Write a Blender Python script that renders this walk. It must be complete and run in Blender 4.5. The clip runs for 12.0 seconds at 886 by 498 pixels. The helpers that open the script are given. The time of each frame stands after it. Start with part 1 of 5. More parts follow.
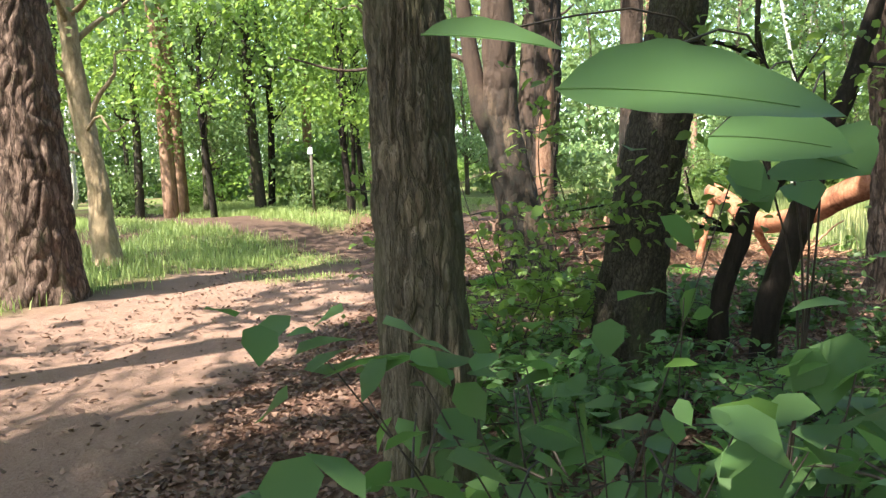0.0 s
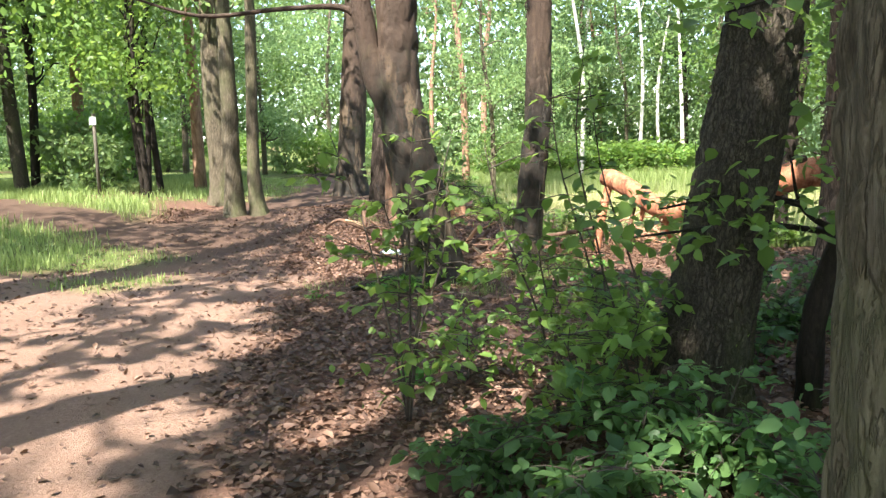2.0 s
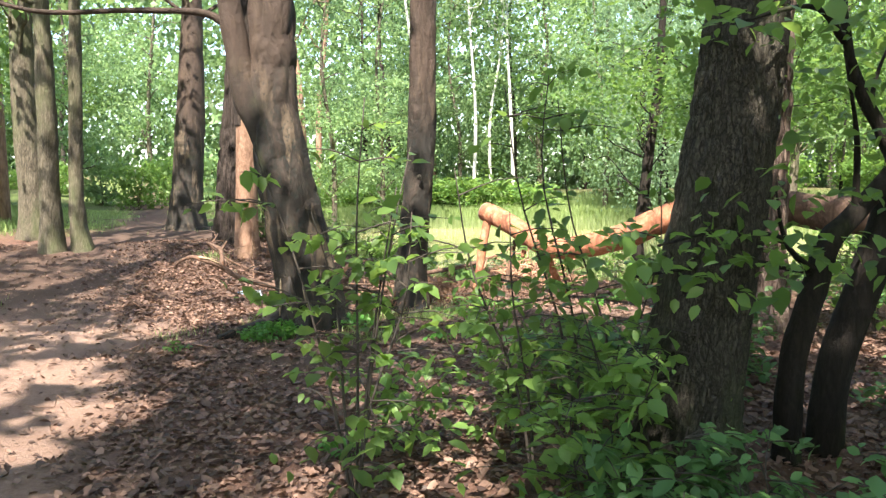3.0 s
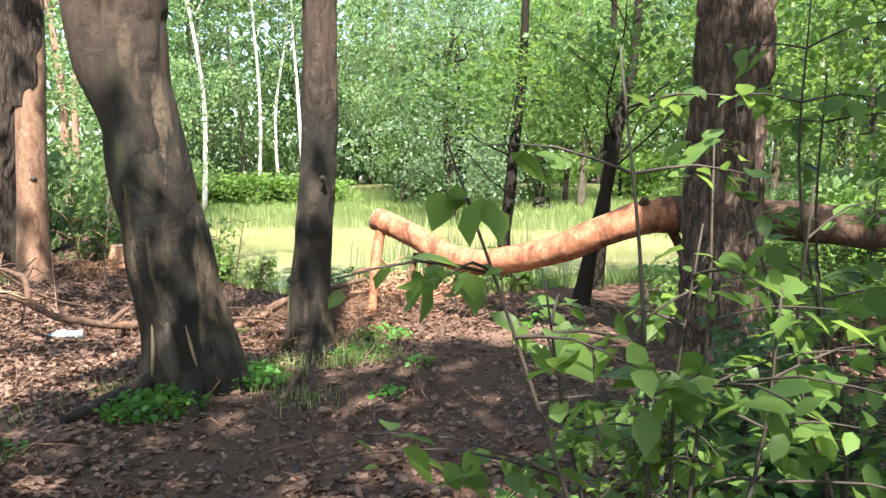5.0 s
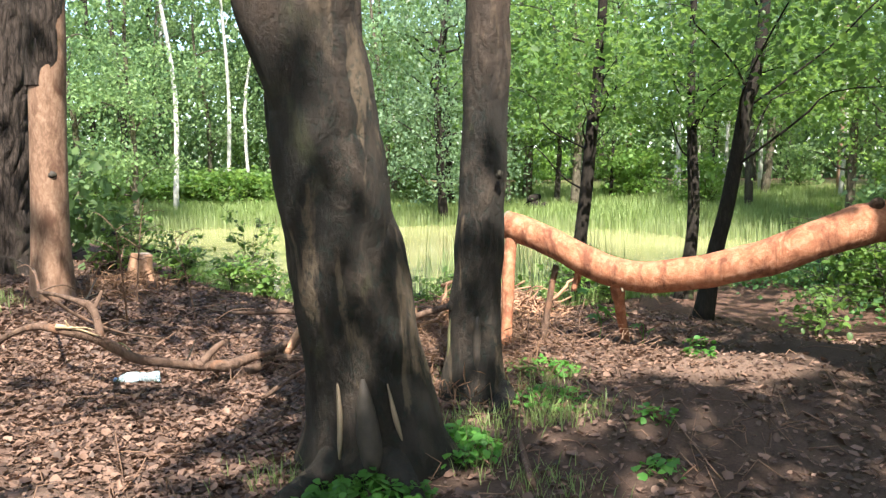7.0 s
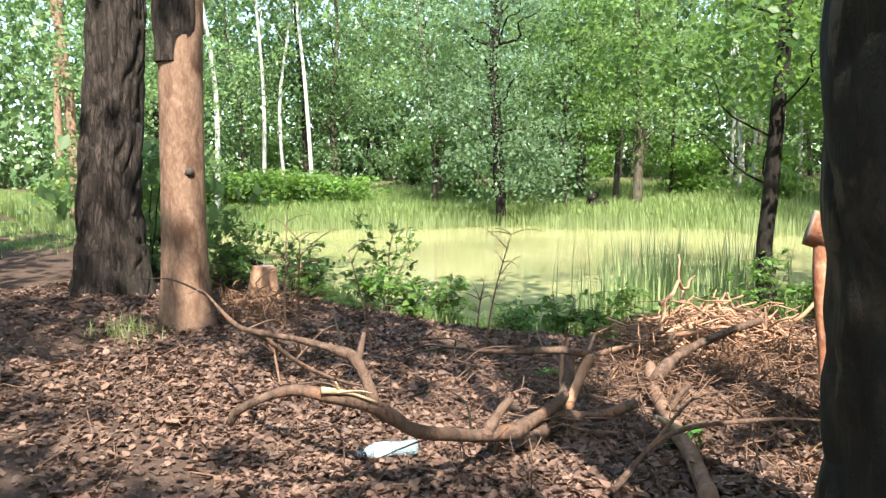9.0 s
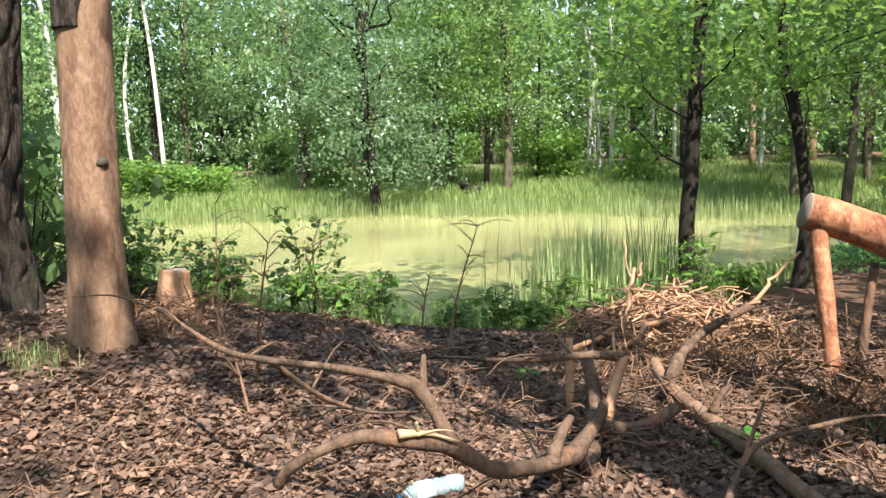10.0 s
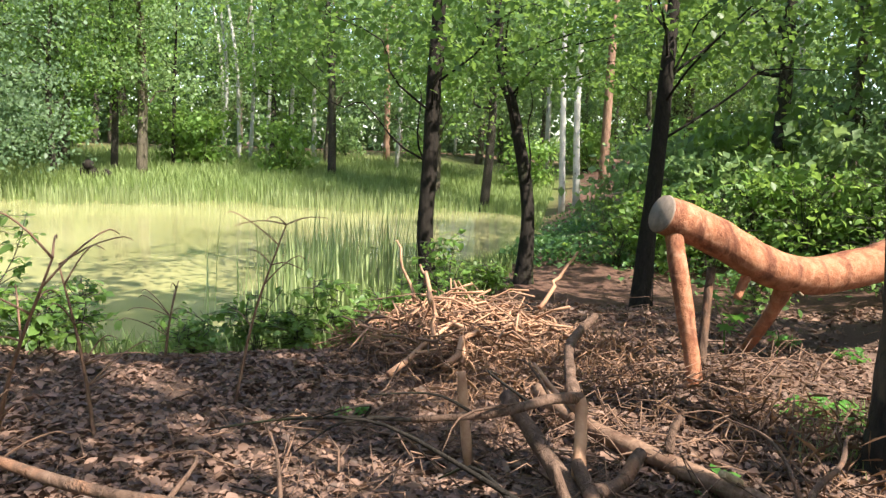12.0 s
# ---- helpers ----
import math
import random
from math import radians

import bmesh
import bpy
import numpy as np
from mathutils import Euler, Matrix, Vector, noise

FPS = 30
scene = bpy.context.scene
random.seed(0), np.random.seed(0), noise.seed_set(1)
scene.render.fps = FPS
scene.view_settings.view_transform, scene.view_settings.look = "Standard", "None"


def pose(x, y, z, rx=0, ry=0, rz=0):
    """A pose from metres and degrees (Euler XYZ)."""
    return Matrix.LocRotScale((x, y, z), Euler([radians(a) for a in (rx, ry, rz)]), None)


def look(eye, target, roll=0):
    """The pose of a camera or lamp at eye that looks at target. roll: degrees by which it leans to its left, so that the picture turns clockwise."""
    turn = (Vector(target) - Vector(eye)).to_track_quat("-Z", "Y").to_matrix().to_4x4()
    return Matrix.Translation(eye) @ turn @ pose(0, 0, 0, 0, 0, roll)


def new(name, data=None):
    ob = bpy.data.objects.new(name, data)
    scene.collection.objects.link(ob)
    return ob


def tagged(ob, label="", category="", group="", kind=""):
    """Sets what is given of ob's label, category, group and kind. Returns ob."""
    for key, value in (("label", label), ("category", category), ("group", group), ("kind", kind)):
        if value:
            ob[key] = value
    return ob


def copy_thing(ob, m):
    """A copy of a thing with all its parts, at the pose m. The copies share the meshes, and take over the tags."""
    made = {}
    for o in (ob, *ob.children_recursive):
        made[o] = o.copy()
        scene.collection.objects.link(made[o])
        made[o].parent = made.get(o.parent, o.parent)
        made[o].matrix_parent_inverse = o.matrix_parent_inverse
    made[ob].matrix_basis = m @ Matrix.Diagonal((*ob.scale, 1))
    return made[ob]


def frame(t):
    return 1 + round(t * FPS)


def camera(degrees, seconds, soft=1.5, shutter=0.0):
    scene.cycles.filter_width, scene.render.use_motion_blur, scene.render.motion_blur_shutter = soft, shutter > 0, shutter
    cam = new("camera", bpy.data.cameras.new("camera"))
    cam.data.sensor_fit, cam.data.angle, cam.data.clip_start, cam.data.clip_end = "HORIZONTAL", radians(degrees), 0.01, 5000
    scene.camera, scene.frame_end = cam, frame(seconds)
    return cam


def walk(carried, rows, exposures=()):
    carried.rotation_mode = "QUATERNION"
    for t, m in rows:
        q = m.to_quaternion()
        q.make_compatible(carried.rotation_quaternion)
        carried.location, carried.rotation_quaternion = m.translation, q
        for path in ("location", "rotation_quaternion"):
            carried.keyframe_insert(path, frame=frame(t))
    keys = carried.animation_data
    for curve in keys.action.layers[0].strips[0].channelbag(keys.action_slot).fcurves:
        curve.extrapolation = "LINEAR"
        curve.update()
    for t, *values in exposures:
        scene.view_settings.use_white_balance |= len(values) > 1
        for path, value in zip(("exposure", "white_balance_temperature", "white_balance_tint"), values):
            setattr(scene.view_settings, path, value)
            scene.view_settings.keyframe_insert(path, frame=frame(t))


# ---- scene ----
cam = camera(61.4, 12.0, soft=1.4)
PATH = [
    (0, (1.738, -0.724, 1.411), (1.278, 1.214, 1.232), -2.8),
    (0.5, (1.208, -0.452, 1.44), (0.933, 1.519, 1.238), -2.6),
    (1, (0.75, -0.011, 1.422), (0.644, 1.972, 1.19), -1.6),
    (1.5, (0.328, 0.447, 1.431), (0.361, 2.432, 1.192), -1.6),
    (2, (0.019, 0.857, 1.485), (0.167, 2.835, 1.228), -1.8),
    (2.5, (-0.21, 1.418, 1.475), (0.168, 3.369, 1.247), -1.5),
    (3, (-0.487, 1.736, 1.438), (0.12, 3.634, 1.267), -0.6),
    (4.8, (-1.045, 3.713, 1.464), (0.059, 5.37, 1.275), -0.2),
    (5, (-1.116, 3.925, 1.54), (0.042, 5.544, 1.347), -0.4),
    (5.5, (-1.364, 4.448, 1.584), (-0.05, 5.945, 1.394), -0.1),
    (6, (-1.383, 5.016, 1.571), (0.01, 6.44, 1.393), -0.4),
    (6.5, (-1.533, 5.682, 1.549), (-0.197, 7.154, 1.33), -0.1),
    (7, (-1.656, 6.229, 1.543), (-0.387, 7.762, 1.34), -0.4),
    (7.5, (-1.711, 6.89, 1.509), (-0.51, 8.479, 1.328), -0.2),
    (9.5, (-2.274, 9.242, 1.504), (-0.952, 10.725, 1.27), -2.3),
    (10, (-2.353, 9.784, 1.514), (-0.823, 11.048, 1.27), -1.8),
    (10.5, (-2.367, 10.223, 1.457), (-0.58, 11.088, 1.212), 0.3),
    (11, (-2.102, 10.584, 1.382), (-0.168, 11.04, 1.157), 2.1),
    (11.5, (-1.963, 11.077, 1.448), (0.004, 11.301, 1.182), 1.9),
    (12, (-1.859, 11.649, 1.461), (0.092, 11.99, 1.189), 1.9),
]
EXPOSURES = [(0, 2.68, 6850, 11), (3, 2.68, 6600, 10), (5, 2.62, 6480, 10), (7, 2.36, 6430, 8), (9.5, 2.28, 6400, 6), (10.5, 2.0, 6700, 5), (11, 2.0, 6700, 7), (12, 2.15, 6700, 10)]
walk(cam, [(t, look(eye, target, roll)) for t, eye, target, roll in PATH], EXPOSURES)

# ---- sky and sun ----
SUN_AZ, SUN_EL = math.atan2(-0.87, -0.5), radians(54)
SUN = np.array([math.cos(SUN_AZ) * math.cos(SUN_EL), math.sin(SUN_AZ) * math.cos(SUN_EL), math.sin(SUN_EL)])
world = bpy.data.worlds.new("sky")
scene.world = world
world.use_nodes = True
wn = world.node_tree
sky = wn.nodes.new("ShaderNodeTexSky")
sky.sky_type, sky.sun_disc = "NISHITA", False
sky.sun_elevation, sky.sun_rotation = SUN_EL, math.pi / 2 - SUN_AZ
sky.air_density, sky.dust_density = 1.0, 1.5
wn.links.new(sky.outputs[0], wn.nodes["Background"].inputs[0])
wn.nodes["Background"].inputs[1].default_value = 0.13
sun = new("sun", bpy.data.lights.new("sun", "SUN"))
sun.data.energy, sun.data.angle, sun.data.color = 3.6, radians(0.6), (1.0, 0.93, 0.82)
sun.matrix_world = look((0, 0, 30), tuple(np.array([0, 0, 30]) - SUN))

# ---- small tools ----
rng = np.random.default_rng(7)


def vnoise(p, seed=0):
    """Smooth value noise, 0 to 1, for rows of places."""
    p = np.asarray(p, float)
    i = np.floor(p).astype(np.int64)
    f = p - i
    f = f * f * (3 - 2 * f)
    total = np.zeros(len(p))
    for dx in (0, 1):
        for dy in (0, 1):
            for dz in (0, 1):
                n = (i[:, 0] + dx) * 374761393 + (i[:, 1] + dy) * 668265263 + (i[:, 2] + dz) * 2147483647 + seed * 144665
                n = (n ^ (n >> 13)) * 1274126177 & 0x7FFFFFFF
                n = (n ^ (n >> 16)) & 0xFFFF
                w = (f[:, 0] if dx else 1 - f[:, 0]) * (f[:, 1] if dy else 1 - f[:, 1]) * (f[:, 2] if dz else 1 - f[:, 2])
                total += w * n / 65535.0
    return total


def step(a, b, x):
    t = np.clip((x - a) / (b - a), 0, 1)
    return t * t * (3 - 2 * t)


def mesh_of(name, geo, material):
    me = bpy.data.meshes.new(name)
    me.from_pydata([tuple(v) for v in geo[0]], [], geo[1])
    me.materials.append(material)
    me.polygons.foreach_set("use_smooth", [True] * len(me.polygons))
    me.update()
    return me


def part(name, geo, material, parent=None, label=""):
    ob = new(name, mesh_of(name, geo, material))
    ob.parent = parent
    if label:
        tagged(ob, label)
    return ob


def thing(name, place, label, category, group="", kind=""):
    ob = new(name)
    ob.empty_display_size = 0.2
    ob.location = place
    return tagged(ob, label, category, group, kind)


def join(*geos):
    vs, fs, n = [], [], 0
    for v, f in geos:
        vs.append(np.asarray(v, float).reshape(-1, 3))
        fs += [tuple(i + n for i in q) for q in f]
        n += len(vs[-1])
    return np.concatenate(vs), fs


def smooth_line(pts, n):
    """A Catmull-Rom line of n points through pts (rows of any width)."""
    p = np.asarray(pts, float)
    p = np.concatenate([[2 * p[0] - p[1]], p, [2 * p[-1] - p[-2]]])
    out = []
    for u in np.linspace(0, len(p) - 3 - 1e-6, n):
        i, t = int(u), u - int(u)
        a, b, c, d = p[i:i + 4]
        out.append(0.5 * (2 * b + (c - a) * t + (2 * a - 5 * b + 4 * c - d) * t * t + (3 * b - a - 3 * c + d) * t ** 3))
    return np.array(out)


def tube(pts, radii, sides=8, bump=0.0, freq=6.0, seed=0, cap=True):
    """A tapering round bar along pts, its skin uneven by bump (a share of the radius)."""
    p = np.asarray(pts, float)
    r = np.broadcast_to(np.asarray(radii, float), (len(p),))
    tan = np.gradient(p, axis=0)
    tan /= np.linalg.norm(tan, axis=1)[:, None] + 1e-9
    ref = np.array([0.0, 0, 1]) if abs(tan[0][2]) < 0.9 else np.array([1.0, 0, 0])
    a = np.linspace(0, 2 * math.pi, sides, endpoint=False)
    rings = []
    for i in range(len(p)):
        u = ref - tan[i] * (ref @ tan[i])
        u /= np.linalg.norm(u) + 1e-9
        ref = u
        w = np.cross(tan[i], u)
        rings.append(p[i] + r[i] * (np.cos(a)[:, None] * u + np.sin(a)[:, None] * w))
    v = np.concatenate(rings)
    if bump:
        k = 1 + bump * (vnoise(v * freq, seed) - 0.5) * 2
        c = np.repeat(p, sides, axis=0)
        v = c + (v - c) * k[:, None]
    f = []
    for i in range(len(p) - 1):
        for j in range(sides):
            k = (j + 1) % sides
            f.append((i * sides + j, i * sides + k, (i + 1) * sides + k, (i + 1) * sides + j))
    if cap:
        f.append(tuple(range(sides))[::-1])
        f.append(tuple(range((len(p) - 1) * sides, len(p) * sides)))
    return v, f


def stick(a, b, r, wiggle=0.05, n=6, sides=6, g=None, taper=0.5):
    """A crooked stick from a to b."""
    g = g or rng
    a, b = np.array(a, float), np.array(b, float)
    t = np.linspace(0, 1, n)[:, None]
    p = a + (b - a) * t + g.normal(0, wiggle, (n, 3)) * np.sin(t * math.pi) * np.linalg.norm(b - a)
    return tube(p, np.linspace(r, r * taper, n), sides)


def leaves(centres, size, g, flat=0.5, spread=0.35, wide=0.34, fine=False):
    """Folded leaves at the given places. flat: 1 lies level, 0 hangs any way."""
    c = np.asarray(centres, float)
    n = len(c)
    s = (size * (1 + spread * g.normal(0, 1, n))).clip(size * 0.4, size * 1.8)[:, None]
    yaw = g.uniform(0, 2 * math.pi, n)
    pit = g.normal(-0.25, 1.2 * (1 - flat) + 0.15, n)
    l = np.stack([np.cos(yaw) * np.cos(pit), np.sin(yaw) * np.cos(pit), np.sin(pit)], 1)
    up = np.array([0, 0, 1.0]) + g.normal(0, 0.9 * (1 - flat) + 0.12, (n, 3))
    w = np.cross(l, up)
    w /= np.linalg.norm(w, axis=1)[:, None] + 1e-9
    u = np.cross(w, l)
    if not fine:
        v = np.stack([c, c + l * s * 0.45 + w * s * wide + u * s * 0.08, c + l * s, c + l * s * 0.45 - w * s * wide + u * s * 0.08], 1)
        base = np.arange(n)[:, None] * 4
        f = np.concatenate([base + [0, 1, 2], base + [0, 2, 3]])
        return v.reshape(-1, 3), [tuple(q) for q in f.tolist()]
    rows = [(0, 0, 0), (0.25, 0.8, 0.07), (0.6, 0.85, 0.05), (1, 0, -0.12), (0.6, -0.85, 0.05), (0.25, -0.8, 0.07), (0.25, 0, 0), (0.6, 0, -0.02)]
    v = np.stack([c + l * s * a + w * s * wide * b + u * s * h for a, b, h in rows], 1)
    base = np.arange(n)[:, None] * 8
    tri = np.concatenate([base + q for q in ([0, 1, 6], [0, 6, 5], [2, 3, 7], [7, 3, 4])])
    quad = np.concatenate([base + q for q in ([1, 2, 7, 6], [6, 7, 4, 5])])
    return v.reshape(-1, 3), [tuple(q) for q in tri.tolist()] + [tuple(q) for q in quad.tolist()]


def dead_leaves(centres, size, g):
    """Curled dead leaves: a midrib that bends, sides that roll up unevenly."""
    c = np.asarray(centres, float)
    n = len(c)
    s = (size * np.exp(g.normal(0, 0.45, n))).clip(size * 0.35, size * 2.0)[:, None]
    yaw, pit, roll = g.uniform(0, 2 * math.pi, n), g.normal(0, 0.3, n), g.normal(0, 0.35, n)
    l = np.stack([np.cos(yaw) * np.cos(pit), np.sin(yaw) * np.cos(pit), np.sin(pit)], 1)
    w = np.stack([-np.sin(yaw), np.cos(yaw), np.tan(roll)], 1)
    w /= np.linalg.norm(w, axis=1)[:, None]
    u = np.cross(l, w)
    a, b, k = (g.uniform(lo, hi, n)[:, None] for lo, hi in ((0.2, 0.42), (0.2, 0.42), (-0.1, 0.28)))
    v = np.stack([c - l * s * 0.5, c - l * s * 0.12 + w * s * a + u * s * k, c + l * s * 0.22 + w * s * a * 0.8 + u * s * k * 1.3, c + l * s * 0.5 + u * s * k * 0.8,
                  c + l * s * 0.22 - w * s * b * 0.8 + u * s * k * 1.3, c - l * s * 0.12 - w * s * b + u * s * k, c + u * s * 0.02], 1)
    v[:, :6] += g.normal(0, 0.09, (n, 6, 3)) * s[:, None] * [1, 1, 0.6]
    base = np.arange(n)[:, None] * 7
    f = np.concatenate([base + q for q in ([0, 6, 1], [1, 6, 2], [2, 6, 3], [3, 6, 4], [4, 6, 5], [5, 6, 0])])
    return v.reshape(-1, 3), [tuple(q) for q in f.tolist()]


def blades(roots, height, g, lean=0.35, width=0.012):
    """Grass blades, each bent in two pieces."""
    c = np.asarray(roots, float)
    n = len(c)
    h = (np.broadcast_to(height, (n,)) * g.uniform(0.5, 1.2, n))[:, None]
    yaw = g.uniform(0, 2 * math.pi, n)
    d = np.stack([np.cos(yaw), np.sin(yaw), 0 * yaw], 1)
    w = np.stack([-np.sin(yaw), np.cos(yaw), 0 * yaw], 1) * width
    k = g.uniform(0.2, 1.0, n)[:, None] * lean
    up = np.array([0, 0, 1.0])
    m = c + up * h * 0.6 + d * h * k * 0.4
    t = c + up * h + d * h * k
    v = np.stack([c - w, c + w, m + w * 0.7, m - w * 0.7, t], 1)
    base = np.arange(n)[:, None] * 5
    return v.reshape(-1, 3), [tuple(q) for q in (base + [0, 1, 2, 3]).tolist()] + [tuple(q) for q in (base + [3, 2, 4]).tolist()]


# ---- lie of the land ----
POND = np.array([(5.6, 13.9), (4.7, 14.6), (3.9, 15.6), (3.3, 17.2), (3.1, 19.5), (2.9, 22.5), (2.2, 26), (2.4, 31), (5, 36), (9.5, 34.5), (13, 31.5), (17, 28.5),
                 (19.5, 24), (20.5, 19), (19.5, 13.8), (15.5, 12.6), (12, 12.9), (9.6, 13.7), (7.8, 14.1)])
WATER = -0.5


def pond_distance(x, y):
    """Metres from the pond's edge; less than nought over the water."""
    p = np.stack([np.ravel(x), np.ravel(y)], 1).astype(float)
    best = np.full(len(p), 1e9)
    inside = np.zeros(len(p), bool)
    for a, b in zip(POND, np.roll(POND, -1, 0)):
        e = b - a
        t = np.clip(((p - a) @ e) / (e @ e), 0, 1)
        best = np.minimum(best, np.linalg.norm(p - a - t[:, None] * e, axis=1))
        cross = (a[1] > p[:, 1]) != (b[1] > p[:, 1])
        at = a[0] + (p[:, 1] - a[1]) / (b[1] - a[1] + 1e-12) * e[0]
        inside ^= cross & (p[:, 0] < at)
    return np.where(inside, -best, best).reshape(np.shape(x))


def height(x, y):
    x, y = np.asarray(x, float), np.asarray(y, float)
    d = pond_distance(x, y)
    z = 0.36 * step(12, 17, y) * (1 - step(1.5, 6, x)) + 0.28 * step(-2.8, -8.0, x)
    z = z + 0.018 * np.clip(y - 18, 0, 40) * (1 - step(1.5, 6, x))
    far = step(8, 14, x + (y - 20) * 0.6)
    z = z + far * (-0.35 + 0.075 * np.clip(d, 0, 18)) * step(16, 22, x * 0.5 + y * 0.75)
    z = z - 0.27 * np.maximum(step(10.6, 13, y) * step(-0.2, 2.6, x) * step(19, 16, y), step(4.8, 6.4, x) * step(8.0, 10, y) * step(19, 15, y) * step(14, 9, x))
    z = z - 0.6 * step(1.7, -0.9, d)
    p = np.stack([np.ravel(x), np.ravel(y), np.zeros(np.size(x))], 1)
    z = z + ((vnoise(p * 0.9, 3) - 0.5) * 0.10 + (vnoise(p * 3.1, 4) - 0.5) * 0.045).reshape(z.shape) * step(60, 30, np.hypot(x, y - 8))
    return z


def ground_at(x, y):
    return float(height(np.array([x]), np.array([y]))[0])


def lane(x, y):
    """How far the trodden lane is from a place: the sandy track and its side trail, 1 on it and 0 off it."""
    mid = np.interp(y, [-8, 0, 3, 6, 9, 13, 18, 26, 40], [-3.2, -2.6, -2.4, -2.9, -3.0, -2.6, -2.2, -1.8, -3])
    half = np.interp(y, [-8, 0, 6, 10, 14, 20, 30], [1.5, 1.6, 1.9, 1.9, 1.8, 1.1, 0.8])
    p = np.stack([np.ravel(x), np.ravel(y), np.zeros(np.size(x))], 1)
    wob = ((vnoise(p * 0.8, 9) - 0.5) * 1.0 + (vnoise(p * 3.5, 10) - 0.5) * 0.4).reshape(np.shape(x))
    road = np.interp(x, [-40, -18, -10, -3, 0], [40, 24, 18.2, 13.6, 12.5])
    side = np.where(x < -2.5, np.abs(y - road) * 0.82 - 1.2, 9)
    return step(0.45, -0.45, np.minimum(np.abs(x - mid) - half, side) + wob)


def bare(x, y):
    """Trampled earth round the fallen tree and on the bank, 0 to 1."""
    p = np.stack([np.ravel(x), np.ravel(y), np.zeros(np.size(x))], 1)
    wob = ((vnoise(p * 0.7, 19) - 0.5) * 1.4).reshape(np.shape(x))
    a = np.hypot((x - 0.8) / 3.6, (y - 12.2) / 4.6) + wob * 0.25
    b = np.hypot((x - 3.0) / 2.6, (y - 9.2) / 2.3) + wob * 0.25
    c = np.hypot((x + 1.0) / 2.2, (y - 18.0) / 4.5) + wob * 0.25
    return np.maximum(np.maximum(step(1.15, 0.8, a), step(1.15, 0.8, b)), step(1.15, 0.8, c))


def grassy(x, y):
    """Grass cover, 0 to 1."""
    p = np.stack([np.ravel(x), np.ravel(y), np.zeros(np.size(x))], 1)
    n = (vnoise(p * 0.5, 29) * 0.6 + vnoise(p * 1.7, 30) * 0.4).reshape(np.shape(x))
    west = step(-4.0, -6.0, x) * step(3, 5, y) + step(19, 23, y) * step(2, 0, x)
    strip = step(0.9, 0.3, np.hypot((x + 5.0) / 2.6, (y - 12.2) / 1.6)) + 0.6 * step(0.9, 0.3, np.hypot((x + 3.4) / 1.3, (y - 10.2) / 1.0))
    d = pond_distance(x, y)
    shore = step(0.0, 0.5, d) * step(30, 12, d) * step(4, 7, x + 0.25 * (y - 14)) * step(12.6, 14, y + 0.05 * x)
    return np.clip((west * (1 - lane(x, y)) + strip + shore) * step(0.22, 0.5, n + 0.25 * shore), 0, 1) * (1 - bare(x, y) * 0.9)


# ---- materials ----
def material(name):
    m = bpy.data.materials.new(name)
    m.use_nodes = True
    t = m.node_tree
    return m, t, t.nodes["Principled BSDF"]


def node(t, kind, **sets):
    n = t.nodes.new(kind)
    for k, v in sets.items():
        if k in n.inputs:
            n.inputs[k].default_value = v
    return n


def ramp(t, source, stops):
    n = t.nodes.new("ShaderNodeValToRGB")
    e = n.color_ramp.elements
    while len(e) < len(stops):
        e.new(0.5)
    for q, (pos, col) in zip(e, stops):
        q.position, q.color = pos, (*col, 1)
    t.links.new(source, n.inputs[0])
    return n.outputs[0]


def coords(t, scale=(1, 1, 1), which="Object"):
    c, m = t.nodes.new("ShaderNodeTexCoord"), t.nodes.new("ShaderNodeMapping")
    m.inputs["Scale"].default_value = scale
    t.links.new(c.outputs[which], m.inputs[0])
    return m.outputs[0]


def noise_tex(t, vec, scale, detail=5, rough=0.6, dist=0.0):
    n = node(t, "ShaderNodeTexNoise", Scale=scale, Detail=detail, Roughness=rough, Distortion=dist)
    t.links.new(vec, n.inputs["Vector"])
    return n.outputs["Fac"]


def mixc(t, fac, a, b, mode="MIX"):
    n = t.nodes.new("ShaderNodeMix")
    n.data_type, n.blend_type = "RGBA", mode
    for sock, val in ((n.inputs[0], fac), (n.inputs[6], a), (n.inputs[7], b)):
        if hasattr(val, "links"):
            t.links.new(val, sock)
        else:
            sock.default_value = (*val, 1) if isinstance(val, tuple) else val
    return n.outputs[2]


def bump(t, b, height_socket, strength, distance=0.01):
    n = node(t, "ShaderNodeBump", Strength=strength, Distance=distance)
    t.links.new(height_socket, n.inputs["Height"])
    t.links.new(n.outputs[0], b.inputs["Normal"])


